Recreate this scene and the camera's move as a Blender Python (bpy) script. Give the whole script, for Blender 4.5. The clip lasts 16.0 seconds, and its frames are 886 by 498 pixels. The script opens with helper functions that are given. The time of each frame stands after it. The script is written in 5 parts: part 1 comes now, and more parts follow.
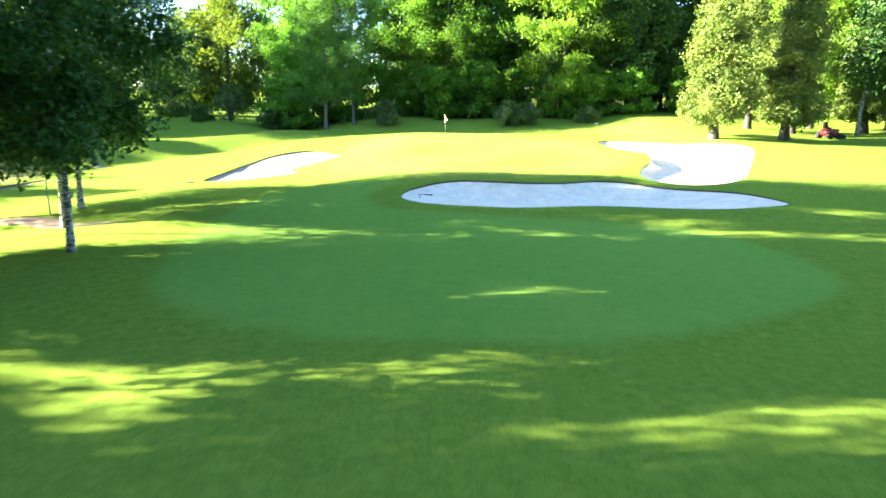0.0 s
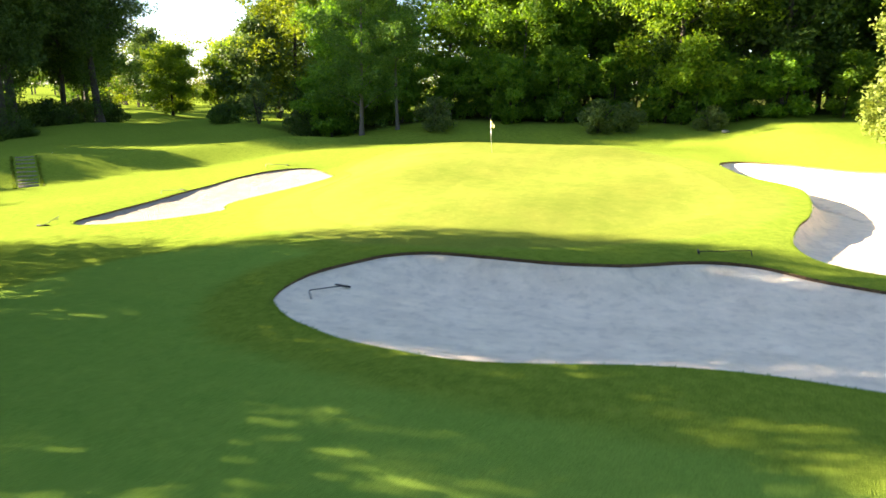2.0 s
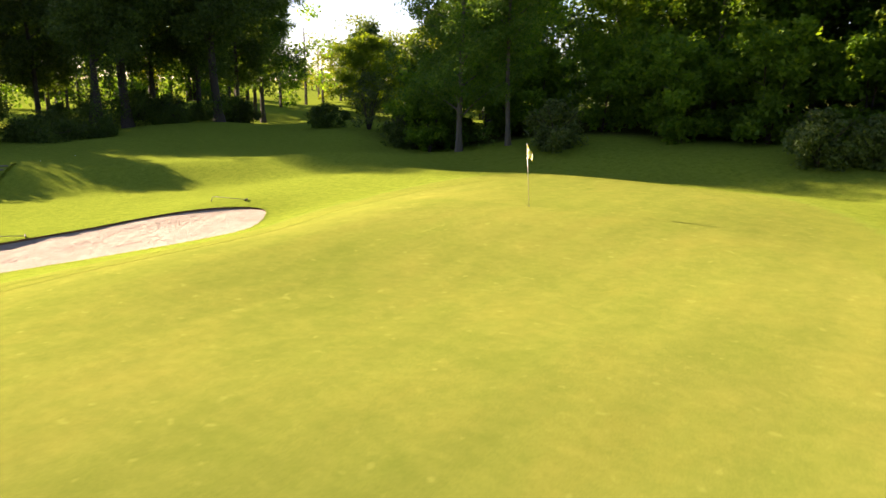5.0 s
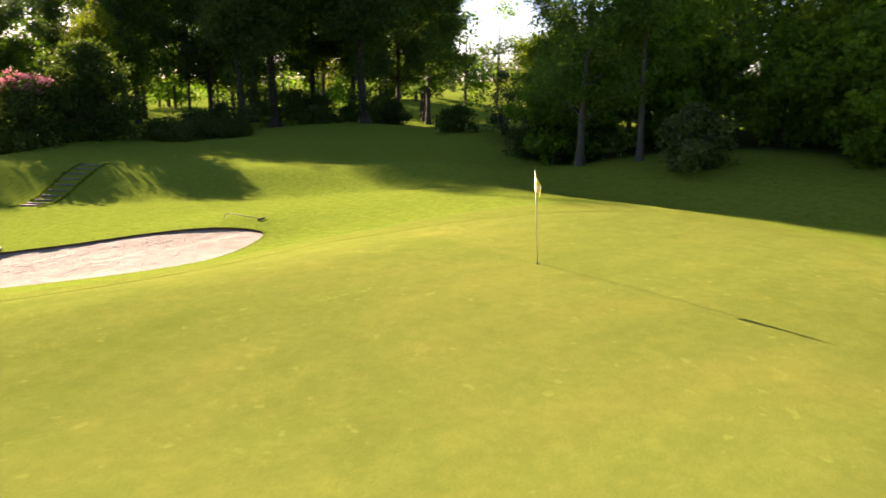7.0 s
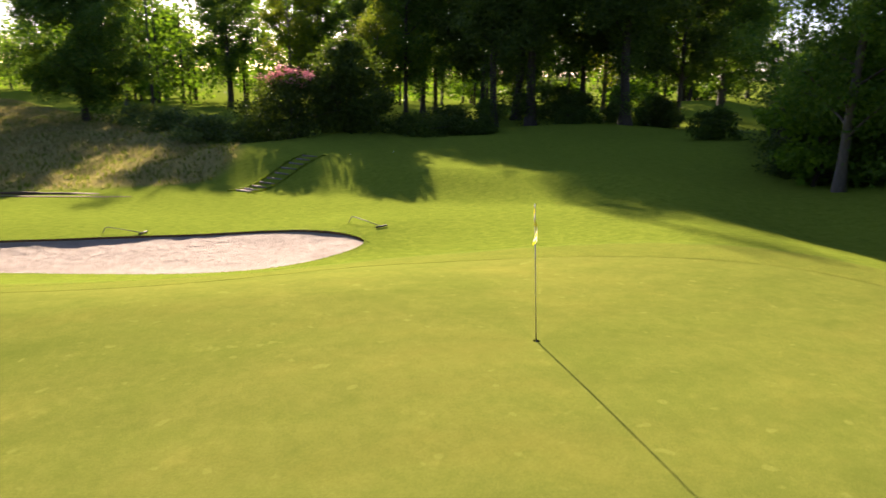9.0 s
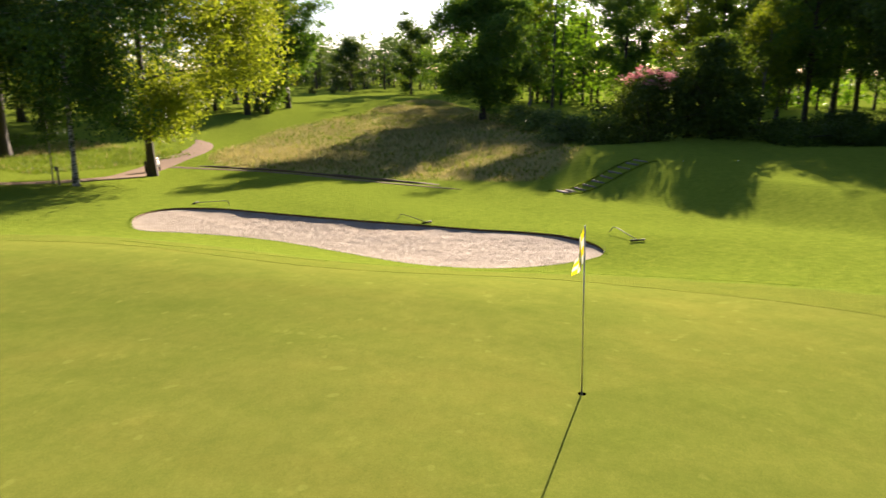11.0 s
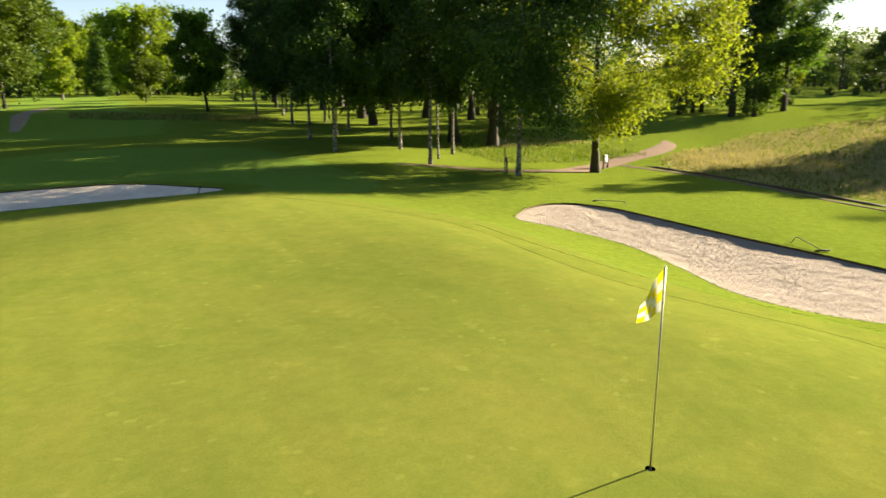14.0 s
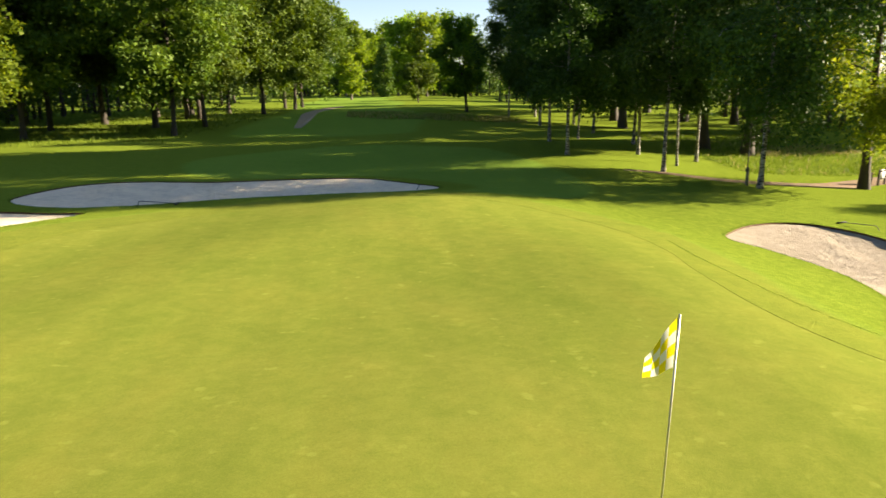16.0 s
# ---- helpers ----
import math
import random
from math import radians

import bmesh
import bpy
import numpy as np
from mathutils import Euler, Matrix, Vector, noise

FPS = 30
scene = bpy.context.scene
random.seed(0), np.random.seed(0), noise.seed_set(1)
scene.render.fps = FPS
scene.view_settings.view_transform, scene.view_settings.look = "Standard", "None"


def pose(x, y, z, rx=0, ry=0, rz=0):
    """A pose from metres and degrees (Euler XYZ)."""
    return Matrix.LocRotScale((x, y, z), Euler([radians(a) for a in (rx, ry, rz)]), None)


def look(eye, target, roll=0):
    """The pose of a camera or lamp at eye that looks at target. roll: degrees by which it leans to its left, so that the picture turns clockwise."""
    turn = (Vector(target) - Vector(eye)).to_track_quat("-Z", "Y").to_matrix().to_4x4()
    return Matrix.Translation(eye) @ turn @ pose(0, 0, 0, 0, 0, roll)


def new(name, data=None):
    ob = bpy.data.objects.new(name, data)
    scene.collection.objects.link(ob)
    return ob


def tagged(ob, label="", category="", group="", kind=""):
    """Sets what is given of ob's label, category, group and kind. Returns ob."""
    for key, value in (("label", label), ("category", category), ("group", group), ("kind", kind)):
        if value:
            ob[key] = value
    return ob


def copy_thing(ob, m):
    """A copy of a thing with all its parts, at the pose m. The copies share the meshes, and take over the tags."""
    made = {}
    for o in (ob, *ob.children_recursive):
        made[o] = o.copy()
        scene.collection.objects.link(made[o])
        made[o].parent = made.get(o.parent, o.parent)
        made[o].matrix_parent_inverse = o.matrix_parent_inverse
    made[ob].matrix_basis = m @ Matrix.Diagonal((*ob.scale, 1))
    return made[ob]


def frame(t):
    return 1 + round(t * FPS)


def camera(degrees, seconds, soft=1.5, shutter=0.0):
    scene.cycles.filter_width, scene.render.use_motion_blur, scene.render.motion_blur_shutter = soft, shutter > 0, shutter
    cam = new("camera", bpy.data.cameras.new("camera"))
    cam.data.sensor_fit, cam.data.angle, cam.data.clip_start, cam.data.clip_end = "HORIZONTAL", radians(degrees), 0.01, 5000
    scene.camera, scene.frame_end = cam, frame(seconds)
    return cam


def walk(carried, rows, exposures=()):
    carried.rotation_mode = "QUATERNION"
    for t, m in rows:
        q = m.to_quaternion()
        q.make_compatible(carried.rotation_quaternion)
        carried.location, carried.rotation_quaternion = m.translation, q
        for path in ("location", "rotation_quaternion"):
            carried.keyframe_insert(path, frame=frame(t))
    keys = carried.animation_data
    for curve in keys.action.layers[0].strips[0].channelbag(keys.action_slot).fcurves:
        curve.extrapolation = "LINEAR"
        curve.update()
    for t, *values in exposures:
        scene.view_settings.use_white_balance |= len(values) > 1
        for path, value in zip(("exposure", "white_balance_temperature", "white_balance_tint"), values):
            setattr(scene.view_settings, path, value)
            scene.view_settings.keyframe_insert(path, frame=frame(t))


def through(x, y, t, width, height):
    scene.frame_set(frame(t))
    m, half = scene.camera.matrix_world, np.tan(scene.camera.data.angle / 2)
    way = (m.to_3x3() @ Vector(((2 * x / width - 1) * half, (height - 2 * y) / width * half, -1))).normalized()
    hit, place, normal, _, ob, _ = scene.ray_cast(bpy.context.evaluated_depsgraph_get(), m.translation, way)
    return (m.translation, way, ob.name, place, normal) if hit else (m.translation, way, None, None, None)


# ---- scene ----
cam = camera(63.9, 16.0, shutter=0.35)
PATH = [
    (0, (3.103, -65.956, 4.594), (3.006, -64.009, 4.149), 0.4),
    (0.5, (3.62, -59.925, 4.53), (3.477, -57.98, 4.087), 0.3),
    (1, (4.259, -54.445, 4.416), (4.019, -52.509, 3.976), 0.3),
    (1.5, (5.44, -49.666, 4.359), (5.105, -47.745, 3.911), 0.1),
    (2, (7.165, -45.275, 4.232), (6.731, -43.375, 3.781), 0.3),
    (2.5, (8.717, -40.639, 4.17), (8.156, -38.775, 3.713), 0.4),
    (3, (9.909, -35.983, 4.188), (9.219, -34.163, 3.727), 0.4),
    (5.5, (11.707, -18.444, 4.149), (10.469, -16.942, 3.687), 0.6),
    (6, (11.685, -15.744, 4.11), (10.344, -14.334, 3.647), 0.5),
    (6.5, (11.574, -13.424, 4.085), (10.129, -12.121, 3.622), 0.7),
    (7, (11.4, -11.14, 4.089), (9.836, -9.984, 3.624), 0.7),
    (7.5, (11.125, -8.889, 4.094), (9.441, -7.917, 3.626), 0.7),
    (8, (10.732, -6.864, 4.065), (8.961, -6.062, 3.592), 1.0),
    (10.5, (8.716, 0.6, 3.947), (6.836, 0.117, 3.465), 0.2),
    (11, (8.296, 1.553, 3.929), (6.505, 0.807, 3.446), 0.1),
    (11.5, (7.841, 2.406, 3.93), (6.172, 1.416, 3.446), 0.0),
    (12, (7.326, 3.107, 3.902), (5.802, 1.905, 3.42), -0.1),
    (12.5, (6.759, 3.711, 3.91), (5.394, 2.331, 3.428), -0.2),
    (13, (6.174, 4.198, 3.939), (4.965, 2.679, 3.459), -0.4),
    (13.5, (5.555, 4.594, 3.967), (4.503, 2.962, 3.488), -0.5),
    (14, (4.896, 4.897, 3.979), (4.009, 3.169, 3.502), -0.6),
    (14.5, (4.212, 5.093, 3.987), (3.498, 3.286, 3.514), -0.7),
    (15, (3.525, 5.242, 4.005), (2.989, 3.374, 3.534), -0.8),
    (15.5, (2.908, 5.269, 4.012), (2.541, 3.36, 3.545), -0.8),
    (16, (2.351, 5.206, 4.033), (2.156, 3.271, 3.568), -0.9),
]
EXPOSURE = [(0.0, 4.05, 5350, 8), (1.0, 3.66, 5850, 11), (2.0, 3.26, 6600, 16), (3.0, 2.96, 7000, 20), (5.5, 2.45, 7000, 34), (8.0, 2.22, 6450, 34), (11.0, 1.93, 6400, 26), (13.0, 1.96, 6500, 18), (16.0, 2.14, 6750, 15)]
walk(cam, [(t, look(eye, target, roll)) for t, eye, target, roll in PATH], EXPOSURE)

# ---- light: a low sun in the west and a clear sky ----
SUN_WAY = Vector((-6.36, -0.45, 2.06)).normalized()
world = bpy.data.worlds.new("sky")
scene.world = world
world.use_nodes = True
wn = world.node_tree.nodes
sky = wn.new("ShaderNodeTexSky")
sky.sky_type = "NISHITA"
sky.sun_disc = False
sky.sun_elevation = math.asin(SUN_WAY.z)
sky.sun_rotation = math.atan2(SUN_WAY.x, SUN_WAY.y)
sky.altitude, sky.air_density, sky.dust_density, sky.ozone_density = 50, 0.75, 0.35, 1.0
world.node_tree.links.new(sky.outputs[0], wn["Background"].inputs[0])
wn["Background"].inputs[1].default_value = 0.05
sun = new("sun", bpy.data.lights.new("sun", "SUN"))
sun.data.energy, sun.data.angle, sun.data.color = 5.0, radians(0.5), (1.0, 0.86, 0.62)
sun.matrix_world = look(SUN_WAY * 100, (0, 0, 0))


# ---- materials ----
def material(name):
    m = bpy.data.materials.new(name)
    m.use_nodes = True
    return m, m.node_tree.nodes, m.node_tree.links, m.node_tree.nodes["Principled BSDF"]


def noise_node(nodes, links, scale, detail=3.0, rough=0.55, space="Object", stretch=None):
    co = nodes.new("ShaderNodeTexCoord")
    n = nodes.new("ShaderNodeTexNoise")
    n.inputs["Scale"].default_value, n.inputs["Detail"].default_value, n.inputs["Roughness"].default_value = scale, detail, rough
    if stretch:
        mp = nodes.new("ShaderNodeMapping")
        mp.inputs["Scale"].default_value = stretch
        links.new(co.outputs[space], mp.inputs["Vector"])
        links.new(mp.outputs[0], n.inputs["Vector"])
    else:
        links.new(co.outputs[space], n.inputs["Vector"])
    return n


def ramp(nodes, links, source, stops):
    r = nodes.new("ShaderNodeValToRGB")
    e = r.color_ramp.elements
    for i, (at, c) in enumerate(stops):
        k = e[i] if i < 2 else e.new(at)
        k.position, k.color = at, (*c, 1)
    links.new(source, r.inputs[0])
    return r.outputs[0]


def blend(nodes, links, how, fac, a, b):
    m = nodes.new("ShaderNodeMix")
    m.data_type, m.blend_type = "RGBA", how
    for socket, value in ((m.inputs[0], fac), (m.inputs[6], a), (m.inputs[7], b)):
        if isinstance(value, (int, float)):
            socket.default_value = value
        elif isinstance(value, tuple):
            socket.default_value = (*value, 1)
        else:
            links.new(value, socket)
    return m.outputs[2]


def bump(nodes, links, bsdf, source, strength, distance):
    b = nodes.new("ShaderNodeBump")
    b.inputs["Strength"].default_value, b.inputs["Distance"].default_value = strength, distance
    links.new(source, b.inputs["Height"])
    links.new(b.outputs[0], bsdf.inputs["Normal"])


def plain(name, colour, rough=0.6, metal=0.0, vary=0.25, scale=8.0, relief=0.0, gloss=0.5):
    m, nodes, links, bsdf = material(name)
    n = noise_node(nodes, links, scale, 5)
    dark, light = tuple(c * (1 - vary) for c in colour), tuple(min(1, c * (1 + vary)) for c in colour)
    links.new(ramp(nodes, links, n.outputs[0], [(0.3, dark), (0.7, light)]), bsdf.inputs["Base Color"])
    bsdf.inputs["Roughness"].default_value, bsdf.inputs["Metallic"].default_value = rough, metal
    bsdf.inputs["Specular IOR Level"].default_value = gloss
    if relief:
        bump(nodes, links, bsdf, n.outputs[0], 0.6, relief)
    return m


def leaf_material(name, dark, light, through=0.45, glow=1.5, warm=(1.05, 1.0, 0.3)):
    """Foliage: leaves that vary one by one and clump by clump, and let light through."""
    m, nodes, links, bsdf = material(name)
    geo, info = nodes.new("ShaderNodeNewGeometry"), nodes.new("ShaderNodeObjectInfo")
    c = ramp(nodes, links, geo.outputs["Random Per Island"], [(0.0, dark), (1.0, light)])
    n = noise_node(nodes, links, 0.55, 2)
    c = blend(nodes, links, "MULTIPLY", 0.7, c, ramp(nodes, links, n.outputs[0], [(0.3, (0.55, 0.6, 0.5)), (0.7, (1.25, 1.2, 1.0))]))
    hue = nodes.new("ShaderNodeHueSaturation")
    for socket, low, high in (("Hue", 0.498, 0.512), ("Value", 0.82, 1.18)):
        r = nodes.new("ShaderNodeMapRange")
        r.inputs["To Min"].default_value, r.inputs["To Max"].default_value = low, high
        links.new(info.outputs["Random"], r.inputs["Value"])
        links.new(r.outputs[0], hue.inputs[socket])
    links.new(c, hue.inputs["Color"])
    links.new(hue.outputs[0], bsdf.inputs["Base Color"])
    bsdf.inputs["Roughness"].default_value = 0.6
    bsdf.inputs["Specular IOR Level"].default_value = 0.18
    tr, mix = nodes.new("ShaderNodeBsdfTranslucent"), nodes.new("ShaderNodeMixShader")
    lit = blend(nodes, links, "MULTIPLY", 1.0, hue.outputs[0], tuple(glow * w for w in warm))
    links.new(lit, tr.inputs[0])
    mix.inputs[0].default_value = through
    links.new(bsdf.outputs[0], mix.inputs[1])
    links.new(tr.outputs[0], mix.inputs[2])
    links.new(mix.outputs[0], nodes["Material Output"].inputs[0])
    return m


def turf_material(name, dark, light, dry, blade=90.0, relief=0.012, zoned=False, stripes=0.0):
    m, nodes, links, bsdf = material(name)
    big = noise_node(nodes, links, 0.12, 4, 0.6)
    mid = noise_node(nodes, links, 1.6, 5, 0.65)
    fine = noise_node(nodes, links, blade, 3, 0.7)
    c = ramp(nodes, links, mid.outputs[0], [(0.32, dark), (0.68, light)])
    c = blend(nodes, links, "MIX", ramp(nodes, links, big.outputs[0], [(0.45, (0, 0, 0)), (0.75, (0.55, 0.55, 0.55))]), c, dry)
    spots = noise_node(nodes, links, 4.6, 3, 0.6)
    c = blend(nodes, links, "MULTIPLY", 0.5, c, ramp(nodes, links, spots.outputs[0], [(0.3, (0.86, 0.9, 0.86)), (0.52, (1.0, 1.0, 1.0)), (0.72, (1.16, 1.12, 1.2))]))
    if zoned:
        at = nodes.new("ShaderNodeAttribute")
        at.attribute_name = "zone"
        sep = nodes.new("ShaderNodeSeparateColor")
        links.new(at.outputs["Color"], sep.inputs[0])
        tuft = noise_node(nodes, links, 3.2, 6, 0.75)
        c = blend(nodes, links, "MIX", at.outputs["Alpha"], c, ramp(nodes, links, mid.outputs[0], [(0.32, (0.165, 0.212, 0.034)), (0.68, (0.205, 0.245, 0.04))]))
        rough = ramp(nodes, links, tuft.outputs[0], [(0.28, (0.122, 0.182, 0.021)), (0.5, (0.172, 0.238, 0.028)), (0.76, (0.232, 0.292, 0.041))])
        c = blend(nodes, links, "MIX", sep.outputs[0], c, rough)
        clod = noise_node(nodes, links, 6.0, 6, 0.75)
        c = blend(nodes, links, "MULTIPLY", sep.outputs[0], c, ramp(nodes, links, clod.outputs[0], [(0.3, (0.82, 0.86, 0.8)), (0.5, (1.0, 1.0, 1.0)), (0.72, (1.12, 1.1, 1.08))]))
        hay = ramp(nodes, links, tuft.outputs[0], [(0.3, (0.2, 0.2, 0.06)), (0.7, (0.33, 0.29, 0.115))])
        c = blend(nodes, links, "MIX", sep.outputs[1], c, hay)
        litter = ramp(nodes, links, tuft.outputs[0], [(0.35, (0.035, 0.05, 0.01)), (0.65, (0.09, 0.1, 0.025))])
        c = blend(nodes, links, "MIX", sep.outputs[2], c, litter)
    if stripes:
        co, w = nodes.new("ShaderNodeTexCoord"), nodes.new("ShaderNodeTexWave")
        w.inputs["Scale"].default_value, w.inputs["Distortion"].default_value, w.inputs["Detail Scale"].default_value = stripes, 1.2, 0.3
        links.new(co.outputs["Object"], w.inputs[0])
        c = blend(nodes, links, "MULTIPLY", 0.3, c, ramp(nodes, links, w.outputs[1], [(0.3, (0.93, 0.93, 0.93)), (0.7, (1.04, 1.04, 1.02))]))
        # worn pale pitch marks and coarse speckle
        pitch = noise_node(nodes, links, 1.7, 4, 0.62)
        c = blend(nodes, links, "MULTIPLY", 1.0, c, ramp(nodes, links, pitch.outputs[0], [(0.63, (1.0, 1.0, 1.0)), (0.72, (1.14, 1.1, 1.15))]))
        drift = noise_node(nodes, links, 0.45, 5, 0.7, stretch=(1.0, 0.6, 1.0))
        c = blend(nodes, links, "MULTIPLY", 1.0, c, ramp(nodes, links, drift.outputs[0], [(0.3, (0.86, 0.92, 0.85)), (0.5, (1.0, 1.0, 1.0)), (0.7, (1.12, 1.04, 1.06))]))
        dot = noise_node(nodes, links, 3.6, 1, 0.4)
        c = blend(nodes, links, "MIX", ramp(nodes, links, dot.outputs[0], [(0.70, (0, 0, 0)), (0.76, (0.45, 0.45, 0.45))]), c, (0.28, 0.32, 0.065))
        speck = noise_node(nodes, links, 24, 2, 0.6)
        c = blend(nodes, links, "MULTIPLY", 0.25, c, ramp(nodes, links, speck.outputs[0], [(0.32, (0.72, 0.76, 0.66)), (0.68, (1.2, 1.17, 1.15))]))
    c = blend(nodes, links, "MULTIPLY", 0.4 if stripes else 0.8, c, ramp(nodes, links, fine.outputs[0], [(0.28, (0.55, 0.55, 0.5)), (0.7, (1.32, 1.28, 1.2))]))
    links.new(c, bsdf.inputs["Base Color"])
    bsdf.inputs["Roughness"].default_value = 1.0
    bsdf.inputs["Specular IOR Level"].default_value = 0.0
    add = nodes.new("ShaderNodeMath")
    add.operation = "MULTIPLY_ADD"
    add.inputs[1].default_value = 1.2 if zoned else 0.5
    links.new(clod.outputs[0] if zoned else mid.outputs[0], add.inputs[0])
    links.new(fine.outputs[0], add.inputs[2])
    bump(nodes, links, bsdf, add.outputs[0], 0.7, relief)
    return m


def sand_material(name, tone, relief=0.03):
    m, nodes, links, bsdf = material(name)
    mid, fine, foot = noise_node(nodes, links, 0.9, 5, 0.6), noise_node(nodes, links, 60, 3), noise_node(nodes, links, 3.4, 3, 0.5)
    dark, light = tuple(c * 0.93 for c in tone), tuple(c * 1.05 for c in tone)
    c = ramp(nodes, links, mid.outputs[0], [(0.3, dark), (0.65, light)])
    c = blend(nodes, links, "MULTIPLY", 0.6, c, ramp(nodes, links, fine.outputs[0], [(0.3, (0.86, 0.85, 0.84)), (0.7, (1.1, 1.1, 1.1))]))
    # footprints, and the long strokes of the rake, their shade painted into the colour
    c = blend(nodes, links, "MULTIPLY", 0.4, c, ramp(nodes, links, foot.outputs[0], [(0.36, (0.78, 0.77, 0.75)), (0.46, (1.0, 1.0, 1.0)), (0.7, (1.06, 1.06, 1.05))]))
    stroke_shade = noise_node(nodes, links, 1.0, 4, 0.7, stretch=(0.9, 1.7, 1.0))
    c = blend(nodes, links, "MULTIPLY", 0.7, c, ramp(nodes, links, stroke_shade.outputs[0], [(0.35, (0.88, 0.88, 0.87)), (0.65, (1.08, 1.08, 1.08))]))
    links.new(c, bsdf.inputs["Base Color"])
    bsdf.inputs["Roughness"].default_value = 0.95
    bsdf.inputs["Specular IOR Level"].default_value = 0.1
    add = nodes.new("ShaderNodeMath")
    add.operation = "MULTIPLY_ADD"
    add.inputs[1].default_value = 3.0
    links.new(foot.outputs[0], add.inputs[0])
    links.new(fine.outputs[0], add.inputs[2])
    bump(nodes, links, bsdf, add.outputs[0], 1.0, relief)
    return m


def bark_material(name, base, marks, birch=False):
    m, nodes, links, bsdf = material(name)
    if birch:
        n = noise_node(nodes, links, 3.0, 4, 0.7, stretch=(1.2, 1.2, 4.5))
        c = ramp(nodes, links, n.outputs[0], [(0.44, marks), (0.54, base), (0.8, tuple(min(1, v * 1.15) for v in base))])
    else:
        n = noise_node(nodes, links, 6.0, 5, 0.7, stretch=(3, 3, 0.5))
        c = ramp(nodes, links, n.outputs[0], [(0.3, marks), (0.7, base)])
    links.new(c, bsdf.inputs["Base Color"])
    bsdf.inputs["Roughness"].default_value = 0.85
    bump(nodes, links, bsdf, n.outputs[0], 0.8, 0.03)
    return m


TURF = turf_material("fairway turf", (0.166, 0.288, 0.042), (0.202, 0.316, 0.048), (0.222, 0.318, 0.052), 34, 0.035, zoned=True)
GREEN = turf_material("green turf", (0.165, 0.208, 0.034), (0.198, 0.236, 0.04), (0.236, 0.252, 0.05), 85, 0.010, stripes=0.22)
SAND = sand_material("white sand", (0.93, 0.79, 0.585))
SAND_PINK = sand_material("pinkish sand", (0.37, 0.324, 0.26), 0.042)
SOIL = plain("soil edge", (0.1, 0.06, 0.03), 0.95, vary=0.5, scale=9, relief=0.02)
TRACK = plain("brown gravel", (0.33, 0.27, 0.19), 0.95, vary=0.3, scale=5, relief=0.02, gloss=0.05)
EARTH = plain("trodden earth", (0.16, 0.125, 0.075), 0.95, vary=0.45, scale=6, relief=0.02, gloss=0.05)
GRAVEL = plain("path gravel", (0.26, 0.185, 0.125), 0.95, vary=0.28, scale=14, relief=0.02, gloss=0.1)
WOOD_GREY = plain("weathered timber", (0.17, 0.155, 0.13), 0.85, vary=0.4, scale=12, relief=0.006)
BARK = bark_material("brown bark", (0.07, 0.055, 0.038), (0.024, 0.02, 0.014))
BARK_GREY = bark_material("grey bark", (0.15, 0.13, 0.105), (0.06, 0.052, 0.04))
BARK_BIRCH = bark_material("birch bark", (0.34, 0.32, 0.285), (0.035, 0.03, 0.025), birch=True)
LEAF = leaf_material("oak leaves", (0.068, 0.155, 0.014), (0.16, 0.27, 0.03), 0.5)
LEAF_ASH = leaf_material("deep green ash leaves", (0.05, 0.118, 0.022), (0.13, 0.21, 0.042), 0.42, 1.4)
LEAF_ROW = leaf_material("ash leaves", (0.045, 0.088, 0.008), (0.125, 0.18, 0.018), 0.3, 1.3)
LEAF_MAPLE = leaf_material("sunlit maple leaves", (0.13, 0.185, 0.014), (0.255, 0.305, 0.038), 0.53, 1.3, (1.05, 1.0, 0.35))
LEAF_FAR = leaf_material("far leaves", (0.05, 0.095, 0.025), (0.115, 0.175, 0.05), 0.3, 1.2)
LEAF_BRIGHT = leaf_material("maple leaves", (0.095, 0.16, 0.01), (0.19, 0.25, 0.026), 0.48, 1.3, (1.12, 1.0, 0.3))
LEAF_BIRCH = leaf_material("birch leaves", (0.026, 0.064, 0.010), (0.066, 0.118, 0.02), 0.22, 1.2, (1.0, 1.0, 0.35))
# dark, ash and shrub leaf colours are lightened to stand in for haze
LEAF_DARK = leaf_material("dark leaves", (0.04, 0.078, 0.016), (0.098, 0.15, 0.032), 0.38, 1.35)
LEAF_LIME = leaf_material("locust leaves", (0.11, 0.19, 0.012), (0.21, 0.29, 0.03), 0.5, 1.6)
LEAF_CONIFER = leaf_material("conifer sprays", (0.09, 0.128, 0.02), (0.19, 0.22, 0.045), 0.3, 1.2)
LEAF_SHRUB = leaf_material("grey-green shrub leaves", (0.065, 0.115, 0.034), (0.16, 0.215, 0.075), 0.3, 1.2)
HAY = leaf_material("dry grass blades", (0.3, 0.275, 0.115), (0.39, 0.35, 0.165), 0.55, 1.0, (1.05, 1.0, 0.8))
BLADE = leaf_material("green grass blades", (0.10, 0.17, 0.016), (0.18, 0.25, 0.034), 0.4, 1.2)
PINK = leaf_material("pink blossom", (0.45, 0.15, 0.2), (0.66, 0.33, 0.39), 0.35, 1.0, (1.1, 0.9, 1.0))
METAL = plain("pole metal", (0.62, 0.6, 0.52), 0.35, 0.6, 0.1)
ALLOY = plain("grey handle tube", (0.22, 0.22, 0.2), 0.75, 0.0, 0.2, gloss=0.2)
BLACK = plain("black plastic", (0.025, 0.025, 0.025), 0.7, vary=0.3, gloss=0.2)
WHITE = plain("white paint", (0.8, 0.8, 0.78), 0.45, vary=0.06)
YELLOW = leaf_material("yellow flag cloth", (0.78, 0.62, 0.01), (0.82, 0.66, 0.015), 0.38, 1.1, (1, 1, 1))
